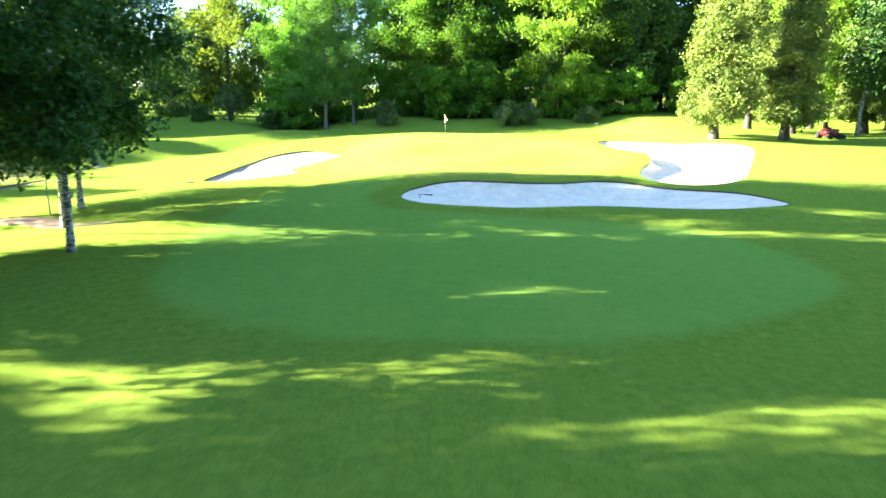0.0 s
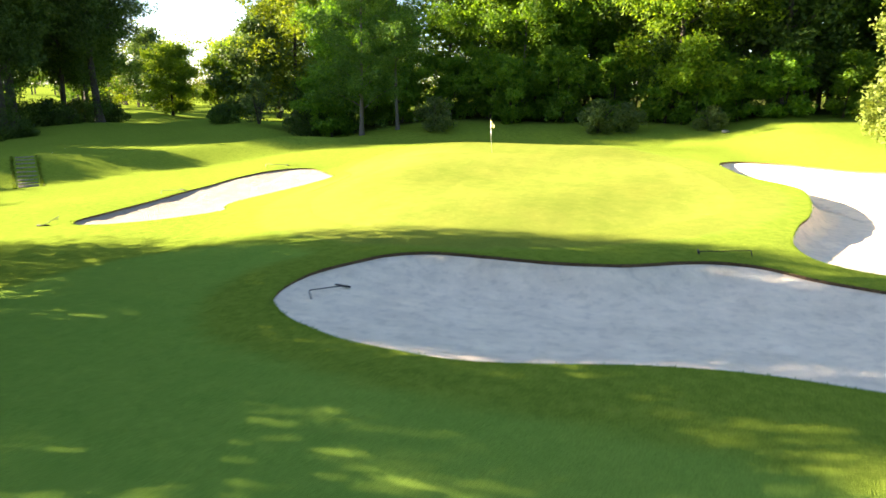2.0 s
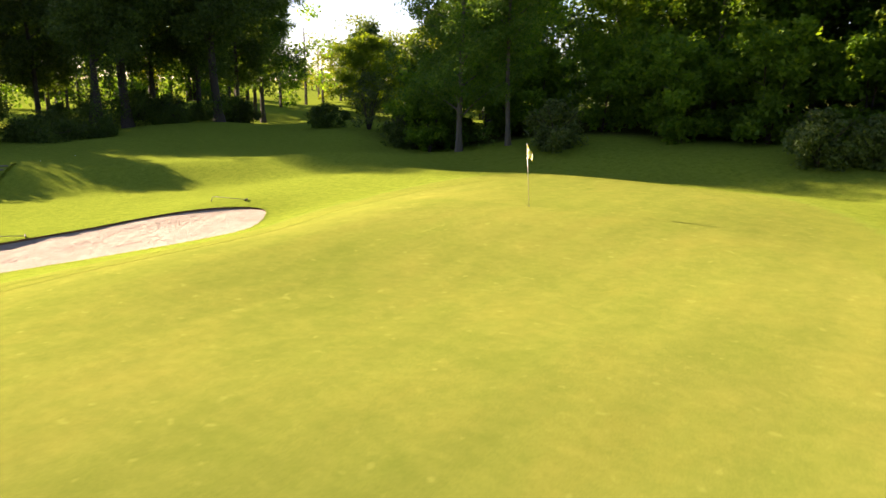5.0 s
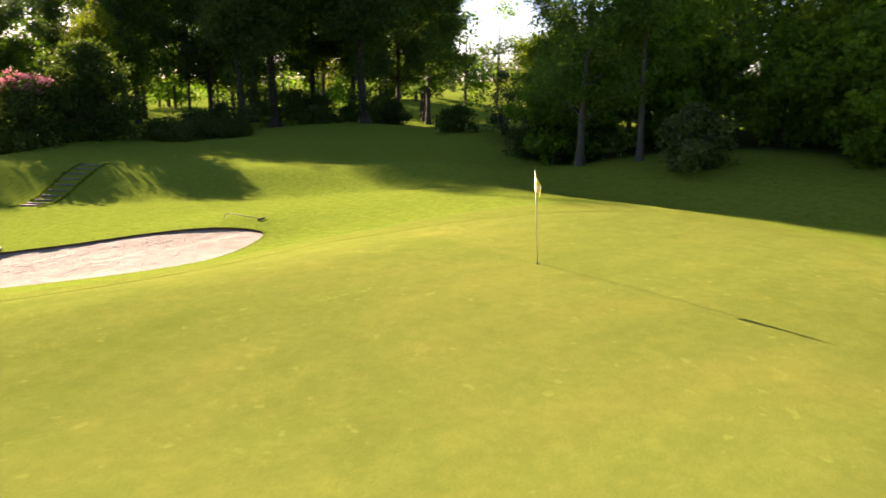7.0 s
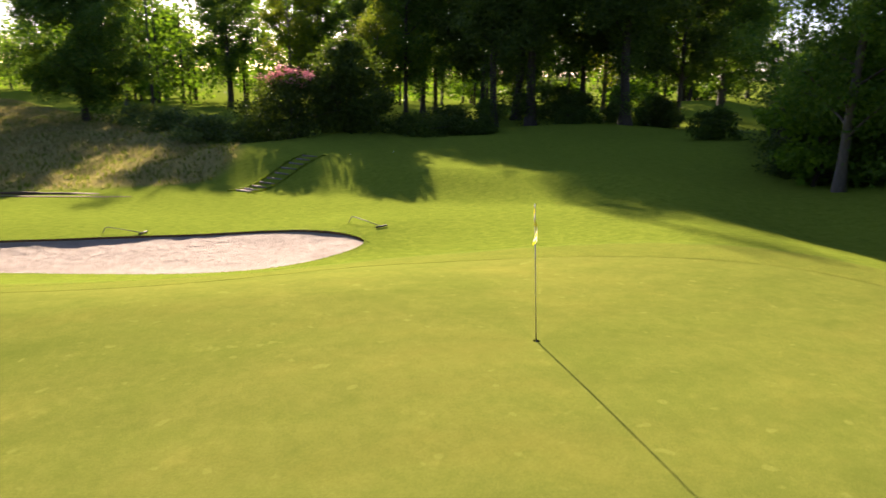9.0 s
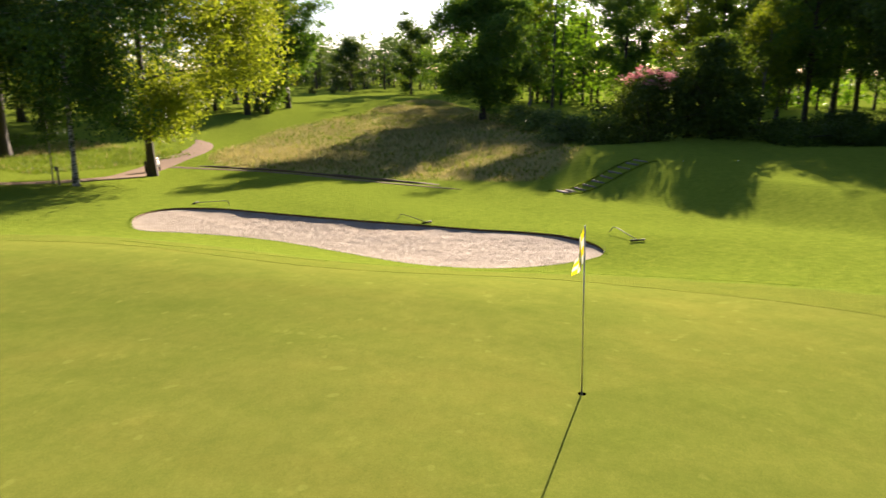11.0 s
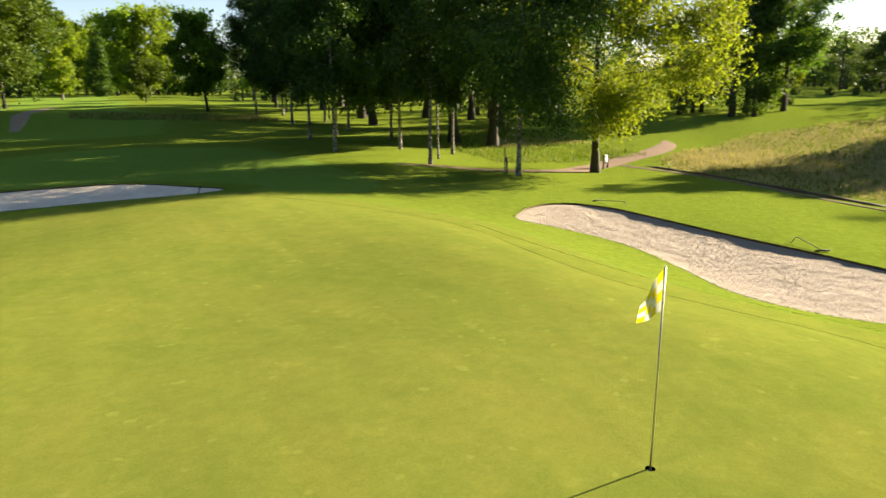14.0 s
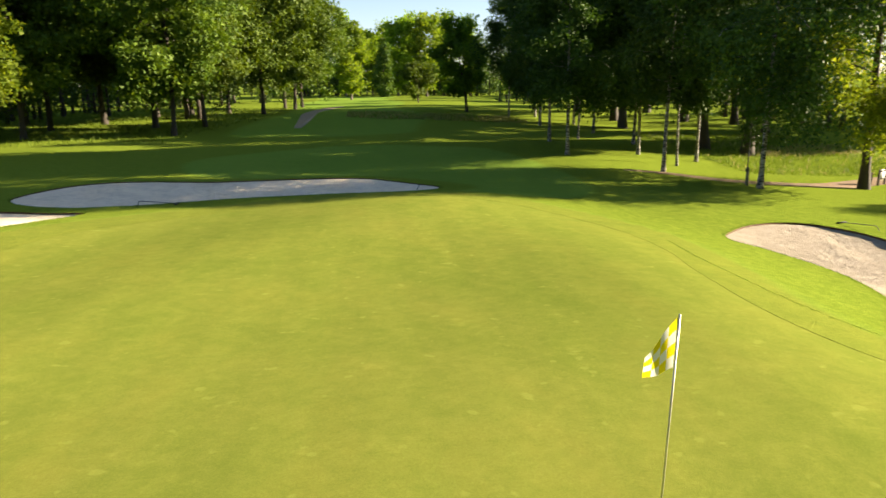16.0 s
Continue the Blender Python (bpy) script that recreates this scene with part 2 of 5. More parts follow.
CLOTH = leaf_material("white flag cloth", (0.8, 0.8, 0.78), (0.84, 0.84, 0.82), 0.36, 1.0, (1, 1, 1))
RED = plain("red paint", (0.2, 0.02, 0.02), 0.4, vary=0.15)
STONE = plain("grey stone", (0.2, 0.19, 0.17), 0.85, vary=0.35, scale=5, relief=0.02)
# near-black colour that stands in for the shade deep in the golf hole
HOLE_SHADE = plain("painted hole shade", (0.02, 0.018, 0.015), 0.9)


def part(name, bm, mat, parent=None, label="", smooth=True):
    me = bpy.data.meshes.new(name)
    bm.to_mesh(me)
    bm.free()
    return finish(name, me, mat, parent, label, smooth)


def finish(name, me, mat, parent=None, label="", smooth=True):
    for m in mat if isinstance(mat, (list, tuple)) else [mat]:
        me.materials.append(m)
    if smooth:
        me.polygons.foreach_set("use_smooth", [True] * len(me.polygons))
    ob = new(name, me)
    if parent:
        ob.parent = parent
    if label:
        tagged(ob, label)
    return ob


def from_arrays(name, verts, faces, mat, parent=None, label="", smooth=True):
    me = bpy.data.meshes.new(name)
    me.from_pydata(np.asarray(verts, float).tolist(), [], faces if isinstance(faces, list) else np.asarray(faces).tolist())
    me.update()
    return finish(name, me, mat, parent, label, smooth)


def empty(name, m, label, category, group="", kind=""):
    ob = new(name)
    ob.matrix_world = m
    return tagged(ob, label, category, group, kind)


# ---- the lie of the land ----
def ss(t):
    t = np.clip(t, 0.0, 1.0)
    return t * t * (3 - 2 * t)


def lay(x, y):
    """Height of the turf before the bunkers are cut."""
    x, y = np.asarray(x, float), np.asarray(y, float)
    # fairway, falling to the west and rising slowly to the south
    h = -0.78 + 0.0 * x
    h = h - 1.30 * ss((-3 - x) / 28) * (1 - 0.45 * ss((-36 - y) / 20))
    h = h + 0.72 * ss((-36 - x) / 38)
    h = h + 0.021 * np.clip(-36 - y, 0, 52)
    # green, raised platform
    d = np.hypot((x - 2) / np.where(x > 2, 13.0, 10.5), (y + 5.5) / np.where(y > -5.5, 17.0, 22.5))
    green = ss((1.25 - d) / 0.8)
    east = ss((x - 5) / 9) * ss((y + 31) / 11)
    north = ss((y + 1) / 10) * ss((x + 24) / 12)
    h = h + 0.78 * (1 - (1 - green) * (1 - east) * (1 - north))
    h = h + 0.95 * ss((x - 15) / 8) * ss((y + 21) / 12) * (1 - 0.4 * ss((x - 26) / 10))
    h = h + 1.0 * ss((y - 12) / 11) * ss((x + 22) / 14)
    # tee bank to the north-west: n runs across the bank's edge, s along it
    n = (x + 33.8) * -0.69 + (y + 3.9) * 0.724
    s = (x + 33.8) * 0.724 + (y + 3.9) * 0.69
    bank = ss((n + 5.4) / 5.2) * ss((s + 13) / 6)
    rise = ss((n - 7) / 10) * ss((s + 2) / 8)
    h = h + bank * 1.35 * (1 - ss((s - 18) / 12)) + 0.62 * rise + 0.75 * ss((s - 14) / 10) * ss((n - 4) / 8)
    h = h + 0.75 * ss((n - 15) / 8) * ss((s + 10) / 12) * (1 - ss((s - 6) / 10)) - 1.6 * ss((n - 24) / 22) * ss((s + 2) / 8)
    # hollow behind the green, and the ground sinking about the west bunker
    h = h - 0.62 * np.exp(-(((y - 12.6) / 3.0) ** 2)) * ss((x + 17) / 8) * (1 - ss((x - 8) / 10))
    h = h - 0.33 * np.exp(-(((x + 12.5) / 4.5) ** 2) - ((y + 11) / 7.5) ** 2)
    # the green and the ground about it tip down to the south
    h = h - 0.27 * ss((-1 - y) / 8) * ss((x + 60) / 15) - 0.22 * ss((-22 - y) / 15)
    h = h - 0.22 * np.exp(-(((x + 9.5) / 3.0) ** 2) - ((y + 3.5) / 3.5) ** 2) + 0.2 * np.exp(-(((x + 15) / 2.5) ** 2) - ((y + 1.2) / 3) ** 2)
    # low berms before and behind the front bunker
    h = h + (0.22 * ss((x + 3) / 7) + 0.13 * ss((x - 4) / 6)) * ss((26 - x) / 6) * np.exp(-(((y + 32.4) / 2.6) ** 2))
    h = h + 0.08 * np.exp(-(((x - 5) / 4.5) ** 2) - ((y + 24.4) / 1.5) ** 2)
    h = h - 0.33 * np.exp(-(((x - 14.5) / 3.5) ** 2) - ((y + 22.5) / 3.5) ** 2)
    h = h + 0.24 * np.exp(-(((x + 13) / 6.5) ** 2) - ((y + 40) / 11) ** 2)
    # the mound behind the tee: lower in the west, fuller in the north
    h = h - 0.85 * np.exp(-(((x + 50) / 8) ** 2) - ((y - 16) / 8.5) ** 2) + 0.5 * np.exp(-(((x + 30) / 5.5) ** 2) - ((y - 35) / 7) ** 2)
    h = h - 0.9 * np.exp(-(((x + 76) / 17) ** 2) - ((y - 34) / 17) ** 2)
    # slow swells
    h = h + 0.07 * np.sin(x * 0.23 + 1.0) * np.sin(y * 0.19) + 0.04 * np.sin(x * 0.51 - y * 0.37)
    return h


def closed(points, count=240):
    """A smooth closed outline through the points."""
    p = np.array(points, float)
    n = len(p)
    out = []
    for i in range(n):
        a, b, c, d = p[i - 1], p[i], p[(i + 1) % n], p[(i + 2) % n]
        for t in np.linspace(0, 1, 24, endpoint=False):
            out.append(0.5 * ((2 * b) + (c - a) * t + (2 * a - 5 * b + 4 * c - d) * t * t + (3 * b - a - 3 * c + d) * t ** 3))
    out = np.array(out)
    step = np.r_[0, np.cumsum(np.hypot(*np.diff(np.r_[out, out[:1]], axis=0).T))]
    at = np.linspace(0, step[-1], count, endpoint=False)
    ring = np.r_[out, out[:1]]
    return np.c_[np.interp(at, step, ring[:, 0]), np.interp(at, step, ring[:, 1])]


def signed(x, y, ring):
    """Distance to a closed outline, negative inside, and the nearest point on it."""
    a, b = ring, np.roll(ring, -1, axis=0)
    p = np.c_[x, y][:, None]
    ab = b - a
    t = np.clip(((p - a) * ab).sum(-1) / (ab ** 2).sum(-1), 0, 1)
    near = a + t[..., None] * ab
    dist = np.hypot(*(p - near).transpose(2, 0, 1))
    k = dist.argmin(1)
    i = np.arange(len(k))
    cross = ((a[:, 1] > p[..., 1]) != (b[:, 1] > p[..., 1])) & (p[..., 0] < ab[:, 0] * (p[..., 1] - a[:, 1]) / np.where(ab[:, 1] == 0, 1e-9, ab[:, 1]) + a[:, 0])
    inside = cross.sum(1) % 2 == 1
    return np.where(inside, -dist[i, k], dist[i, k]), near[i, k]


FRONT = closed([(-0.9, -29.3), (-0.95, -28.4), (-0.6, -27.2), (0.35, -26.1), (1.0, -25.55), (2.2, -25.15), (3.8, -25.2), (5.6, -25.3), (7.5, -25.15), (8.4, -24.9), (9.3, -24.5),
                (10.4, -24.2), (11.4, -24.2), (12.1, -24.45), (12.8, -24.85), (14.3, -25.35), (16.5, -26.05), (17.9, -27.2), (18.8, -29.1), (18.3, -30.6), (16.8, -31.9), (14.7, -32.7),
                (12.5, -32.55), (10.2, -32.1), (8.2, -32.15), (6.9, -32.35), (5.6, -32.55), (4.3, -32.6), (2.9, -32.3), (1.9, -31.9), (1.0, -31.3), (0.2, -30.7), (-0.5, -29.95)], 320)
WEST = closed([(-10.2, -18.1), (-11.6, -19.4), (-13.2, -20.1), (-14.5, -20.0), (-15.5, -18.9), (-15.8, -17.2), (-15.9, -14.7), (-15.9, -12.4), (-15.95, -10.7), (-15.95, -9.0),
               (-15.75, -7.3), (-15.4, -5.5), (-14.7, -4.1), (-13.8, -3.0), (-13.0, -2.25), (-12.2, -1.85), (-11.5, -1.9), (-10.9, -2.35), (-10.2, -3.1), (-9.5, -4.0), (-8.9, -4.9),
               (-8.65, -5.9), (-8.9, -7.0), (-9.6, -8.4), (-10.15, -9.7), (-10.7, -11.2), (-10.95, -12.6), (-10.8, -13.9), (-10.35, -15.0), (-10.0, -15.8), (-9.5, -16.5), (-9.6, -17.3)], 300)
EAST = closed([(13.3, -3.3), (13.4, -4.5), (13.8, -6.3), (14.4, -7.6), (15.2, -9.2), (15.65, -11.0), (15.5, -13.1), (15.0, -15.7), (14.4, -17.8), (13.75, -19.2), (13.15, -21.0),
               (13.05, -21.9), (13.3, -22.9), (14.0, -23.5), (15.2, -24.0), (16.5, -24.2), (17.7, -23.9), (18.7, -23.2), (19.6, -21.6), (20.9, -18.4), (22.4, -14.8), (22.9, -12.6),
               (22.2, -11.3), (20.8, -10.2), (19.2, -8.0), (17.9, -5.2), (16.6, -3.1), (15.2, -2.1), (14.0, -2.2)], 300)
RIM = closed([(0.0, 8.3), (3.8, 7.1), (7.4, 4.3), (9.6, 0.0), (11.2, -4.5), (12.2, -8.0), (12.6, -11.5), (12.4, -14.5), (11.6, -17.0), (10.1, -18.9), (8.1, -20.5), (5.6, -21.9),
              (2.4, -22.9), (-1.0, -22.5), (-3.6, -20.2), (-5.3, -16.4), (-5.6, -13.0), (-5.3, -10.8), (-5.2, -8.8), (-5.2, -7.0), (-5.45, -5.4), (-6.0, -4.1), (-6.7, -2.7),
              (-6.9, -1.0), (-6.8, 0.7), (-6.3, 2.8), (-5.2, 5.0), (-3.1, 7.2)], 320)
APPROACH = closed([(14.4, -43.0), (13.9, -40.2), (12.6, -37.2), (10.0, -35.2), (6.5, -34.4), (3.5, -34.0), (0.8, -33.0), (-1.3, -31.9), (-2.5, -30.0), (-2.75, -28.3), (-2.2, -26.7),
                   (-1.4, -25.6), (-4.5, -24.6), (-7.5, -26.0), (-8.6, -30.0), (-8.4, -36.0), (-7.4, -43.0), (-5.0, -48.5), (0.5, -51.0), (6.4, -50.6), (11.0, -48.0), (13.6, -45.6)], 240)
MEADOW = closed([(-31.5, -31.0), (-30.6, -24.0), (-30.6, -17.0), (-31.6, -12.0), (-33.4, -9.2), (-36.0, -8.2), (-40.0, -8.6), (-48.0, -10.0), (-60.0, -17.0), (-74.0, -24.0), (-92.0, -36.0),
                 (-110.0, -50.0), (-90.0, -48.0), (-70.0, -43.0), (-54.0, -42.0), (-44.0, -39.5), (-36.0, -36.0)], 200)

# ---- ground: one sheet to the horizon, cut open at the bunkers and the green ----
def spread(low, high, step, far, grow=1.22):
    """Grid lines: even from low to high, then wider and wider out to far."""
    mid = list(np.arange(low, high + step / 2, step))
    a, b, s, t = [low], [mid[-1]], step, step
    while a[-1] > -far:
        s = min(s * grow, 160)
        a.append(a[-1] - s)
    while b[-1] < far:
        t = min(t * grow, 160)
        b.append(b[-1] + t)
    return np.array(a[:0:-1] + mid + b[1:])


CELL = 0.4
gx, gy = spread(-34, 27, CELL, 1900, 1.06), spread(-45, 14, CELL, 1900, 1.06)
X, Y = [v.ravel() for v in np.meshgrid(gx, gy, indexing="ij")]
nx, ny = len(gx), len(gy)
ids = np.arange(nx * ny).reshape(nx, ny)
quads = np.stack([ids[:-1, :-1], ids[1:, :-1], ids[1:, 1:], ids[:-1, 1:]], -1).reshape(-1, 4)
away = np.full(len(X), 9.0)
for ring in (FRONT, WEST, EAST, RIM):
    lo, hi = ring.min(0) - 1, ring.max(0) + 1
    box = np.where((X > lo[0]) & (X < hi[0]) & (Y > lo[1]) & (Y < hi[1]))[0]
    away[box] = np.minimum(away[box], signed(X[box], Y[box], ring)[0])
out = away[quads] > 0
whole, cut = quads[out.all(1)].tolist(), quads[out.any(1) & ~out.all(1)]
px, py, made = list(X), list(Y), {}
for quad in cut.tolist():
    face = []
    for a, b in zip(quad, quad[1:] + quad[:1]):
        if away[a] > 0:
            face.append(a)
        if (away[a] > 0) != (away[b] > 0):
            key = (min(a, b), max(a, b))
            if key not in made:
                t = away[a] / (away[a] - away[b])
                made[key] = len(px)
                px.append(X[a] + t * (X[b] - X[a]))
                py.append(Y[a] + t * (Y[b] - Y[a]))
            face.append(made[key])
    if len(face) > 2:
        whole.append(face)
X, Y = np.array(px), np.array(py)
Z = lay(X, Y)
ground = from_arrays("ground", np.c_[X, Y, Z], whole, TURF)
tagged(ground, "mown green fairway turf with rough grass under the trees", "grass", kind="structure")
# what grows where: rough, hay meadow, woodland floor
d_rim = np.full(len(X), 50.0)
box = np.where((np.abs(X) < 60) & (np.abs(Y + 10) < 70))[0]
d_rim[box] = signed(X[box], Y[box], RIM)[0]
cut_in = np.full(len(X), 50.0)
box = np.where((np.abs(X) < 25) & (Y > -62) & (Y < -15))[0]
cut_in[box] = signed(X[box], Y[box], APPROACH)[0]
fairway = np.maximum(ss(0.5 - cut_in / 0.5), ss((X + 4 + 1.3 * np.sin(Y * 0.13)) / 1.2) * ss((15 + 1.1 * np.sin(Y * 0.1 + 2) - X) / 1.2) * ss((-58.5 - 0.035 * (X - 5.5) ** 2 - Y) / 1.2) * ss((Y + 190) / 5))
collar = ss((2.1 - d_rim) / 0.25)
far_m = np.full(len(X), 50.0)
box = np.where((X < -25) & (X > -120) & (Y < 0) & (Y > -60))[0]
far_m[box] = signed(X[box], Y[box], MEADOW)[0]
meadow = ss(0.5 - far_m / 2.0)
woods = ss((Y - 20 - 0.03 * X) / 3) * ss((X + 30) / 8) * (1 - ss((Y - 75) / 10)) * (1 - ss((X - 80) / 20))
rough = np.clip(1 - np.maximum(fairway, collar), 0, 1) * 0.9
zone = np.c_[rough, meadow, woods, collar]
ground.data.attributes.new("zone", "FLOAT_COLOR", "POINT").data.foreach_set("color", zone.astype(np.float32).ravel())


BEDS = []


def on_sand(x, y):
    """Height of the sand at a place in a bunker."""
    p = np.concatenate(BEDS)
    return float(p[np.hypot(p[:, 0] - x, p[:, 1] - y).argmin(), 2])


def sand_bed(name, ring, centre, floor, lip, mat, label, power=2.6, steep=(0.0, 0.0), raw=0.0, lumps=1.0, climb=0.0):
    """A bunker: a bowl of sand that tucks under the turf, and a strip of bare soil below the turf's edge."""
    c = np.array(centre)
    way = ring - c
    way = way / np.hypot(*way.T)[:, None]
    edge = lay(*ring.T)
    along = np.roll(ring, -3, axis=0) - np.roll(ring, 3, axis=0)
    face = np.c_[-along[:, 1], along[:, 0]] / np.hypot(*along.T)[:, None]
    face *= np.sign((face * way).sum(1))[:, None]
    # the sand falls off more steeply on the side that steep points to
    power = power + 5 * np.hypot(*steep) * ss((face @ (np.array(steep) / max(np.hypot(*steep), 1e-6))) * 1.2)
    lip = lip + 0.035 * ss((face @ np.array([-0.2, 0.98])) * 1.3) * raw
    shares = np.r_[np.linspace(0.02, 0.85, 22), np.linspace(0.87, 1.0, 12)]
    verts, n = [], len(ring)
    for s in shares:
        p = c + (ring - c) * s
        if s == 1.0:
            p = ring + way * 0.14
        w = s ** power
        z = (edge - lip) * w + (floor + climb * np.maximum(0, p[:, 1] - c[1])) * (1 - w)
        ripple = np.array([noise.noise(Vector((q[0] * 0.8, q[1] * 0.8, 3.0))) * 0.05 + noise.noise(Vector((q[0] * 2.6, q[1] * 2.6, 9.0))) * 0.035 for q in p])
        verts.append(np.c_[p, z + lumps * ripple * min(1, (1.02 - s) * 6)])
    faces = []
    for i in range(len(shares) - 1):
        for k in range(n):
            a, b = i * n + k, i * n + (k + 1) % n
            faces.append([a, b, b + n, a + n])
    core = len(verts) * n
    verts.append(np.array([[*c, floor]]))
    faces += [[(k + 1) % n, k, core] for k in range(n)]
    thing = empty(name, pose(c[0], c[1], floor), label, "bunker", kind="structure")
    inv = thing.matrix_world.inverted()
    bed = from_arrays("sand", np.concatenate(verts), faces, mat, thing)
    bed.matrix_parent_inverse = inv
    BEDS.append(np.concatenate(verts))
    wob = np.array([noise.noise(Vector((q[0] * 1.7, q[1] * 1.7, 1.0))) for q in ring])
    out = ring + way * 0.02
    top, low = np.c_[out, edge - 0.004], np.c_[ring + way * (0.03 + 0.03 * wob[:, None]), edge - lip - 0.10]
    mid = np.c_[out - way * (0.015 + 0.02 * wob[:, None]), edge - 0.05]
    faces = []
    for i in range(2):
        faces += [[i * n + k, i * n + (k + 1) % n, (i + 1) * n + (k + 1) % n, (i + 1) * n + k] for k in range(n)]
    from_arrays("soil_edge", np.concatenate([top, mid, low]), faces, SOIL, thing, "bare brown soil edge").matrix_parent_inverse = inv
    return thing


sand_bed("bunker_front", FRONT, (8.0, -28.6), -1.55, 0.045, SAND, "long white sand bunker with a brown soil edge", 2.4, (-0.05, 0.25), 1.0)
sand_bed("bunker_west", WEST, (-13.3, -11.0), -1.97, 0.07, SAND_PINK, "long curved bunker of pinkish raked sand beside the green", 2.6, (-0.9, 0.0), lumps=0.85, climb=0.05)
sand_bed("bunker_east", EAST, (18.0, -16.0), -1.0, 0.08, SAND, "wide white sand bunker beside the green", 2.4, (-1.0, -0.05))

# green: a polar sheet round the cup, set just below the turf about it
ang = len(RIM)
verts = []
shares = np.r_[np.linspace(0.0, 1.0, 46)]
way = RIM / np.hypot(*RIM.T)[:, None]
for s in shares:
    p = way * 0.054 * (1 - s) + (RIM + way * 0.1) * s
    verts.append(np.c_[p, lay(*p.T) - 0.0045])
faces = [[i * ang + k, i * ang + (k + 1) % ang, (i + 1) * ang + (k + 1) % ang, (i + 1) * ang + k] for i in range(len(shares) - 1) for k in range(ang)]
green = from_arrays("putting_green", np.concatenate(verts), faces, GREEN)
tagged(green, "closely mown yellow-green putting green", "putting green", kind="structure")
edge = lay(*RIM.T)
faces = [[k, (k + 1) % ang, ang + (k + 1) % ang, ang + k] for k in range(ang) if RIM[k][0] < 2 and RIM[k][1] < 1]
collar_edge = from_arrays("trim", np.concatenate([np.c_[RIM, edge], np.c_[RIM + way * 0.01, edge - 0.02]]), faces, TURF)
tagged(collar_edge, "low cut turf edge round the putting green", "grass edge", kind="structure")


def ribbon(name, line, widths, mat, label, category, lift=0.025, rag=0.12):
    """A path laid on the ground along a smooth line."""
    p = np.array(line, float)
    t = np.arange(len(p))
    fine = np.linspace(0, len(p) - 1, len(p) * 14)
    def smooth(v):
        out = np.zeros(len(fine))
        for i, f in enumerate(fine):
            k = min(int(f), len(p) - 2)
            u = f - k
            a, b, c, d = v[max(k - 1, 0)], v[k], v[k + 1], v[min(k + 2, len(p) - 1)]
            out[i] = 0.5 * (2 * b + (c - a) * u + (2 * a - 5 * b + 4 * c - d) * u * u + (3 * b - a - 3 * c + d) * u ** 3)
        return out
    x, y, w = smooth(p[:, 0]), smooth(p[:, 1]), np.interp(fine, t, widths)
    dx, dy = np.gradient(x), np.gradient(y)
    l = np.hypot(dx, dy)
    nxx, nyy = -dy / l, dx / l
    verts, cols = [], 7
    for i in range(len(fine)):
        for c in range(cols):
            o = (c / (cols - 1) - 0.5) * w[i]
            if c in (0, cols - 1):
                o += rag * noise.noise(Vector((x[i] * 0.9, y[i] * 0.9, c)))
            qx, qy = x[i] + nxx[i] * o, y[i] + nyy[i] * o
            drop = 0.05 if c in (0, cols - 1) else 0.0
            verts.append((qx, qy, float(lay(qx, qy)) + lift - drop))
    faces = [[i * cols + c, i * cols + c + 1, (i + 1) * cols + c + 1, (i + 1) * cols + c] for i in range(len(fine) - 1) for c in range(cols - 1)]
    return tagged(from_arrays(name, verts, faces, mat), label, category, kind="structure")


ribbon("path_gravel", [(-12.6, -35.6), (-15.6, -35.2), (-19.0, -32.9), (-23.5, -33.0), (-28.0, -35.4), (-33.0, -37.6), (-38.0, -39.6), (-41.5, -42.0), (-43.0, -44.0)],
       [0.5, 1.5, 2.2, 2.5, 2.5, 2.4, 2.4, 1.8, 0.4], GRAVEL, "narrow pale gravel path curving between the trees", "path")
ribbon("path_track", [(-30.5, -35.2), (-29.8, -30.0), (-29.0, -22.7), (-28.3, -16.6), (-27.8, -12.4)],
       [0.8, 0.8, 0.7, 0.5, 0.1], EARTH, "thin worn earth track along the meadow", "path", 0.022, 0.4)
t = np.linspace(0, 1, 60)
bx, by = np.interp(t, [0, 0.3, 0.65, 1], [-30.8, -29.9, -29.1, -28.3]) - 0.5, np.interp(t, [0, 0.3, 0.65, 1], [-34.2, -29.5, -22.5, -13.5])
fade = np.minimum(1, np.minimum(t, 1 - t) * 8)
wob = np.array([noise.noise(Vector((a * 0.8, b * 0.8, 4.0))) for a, b in zip(bx, by)])
rows = [np.c_[bx + o + 0.12 * wob, by, lay(bx + o, by) + h * fade * (0.8 + 0.5 * wob) - 0.03] for o, h in ((0.1, 0.0), (0.02, 0.13), (-0.1, 0.17), (-0.7, 0.0))]
n = len(t)
faces = [[i * n + k, i * n + k + 1, (i + 1) * n + k + 1, (i + 1) * n + k] for i in range(3) for k in range(n - 1)]
tagged(from_arrays("trim", np.concatenate(rows), faces, SOIL), "low dark earth bank along the worn track", "bank", kind="structure")
ribbon("path_south", [(9.6, -69.0), (9.6, -76.0), (9.9, -86.0), (10.0, -96.0), (9.0, -106.0), (6.8, -116.0)], [0.7, 1.3, 1.9, 2.0, 2.0, 1.4], TRACK,
       "straight pale gravel path beside the fairway", "path", 0.04)


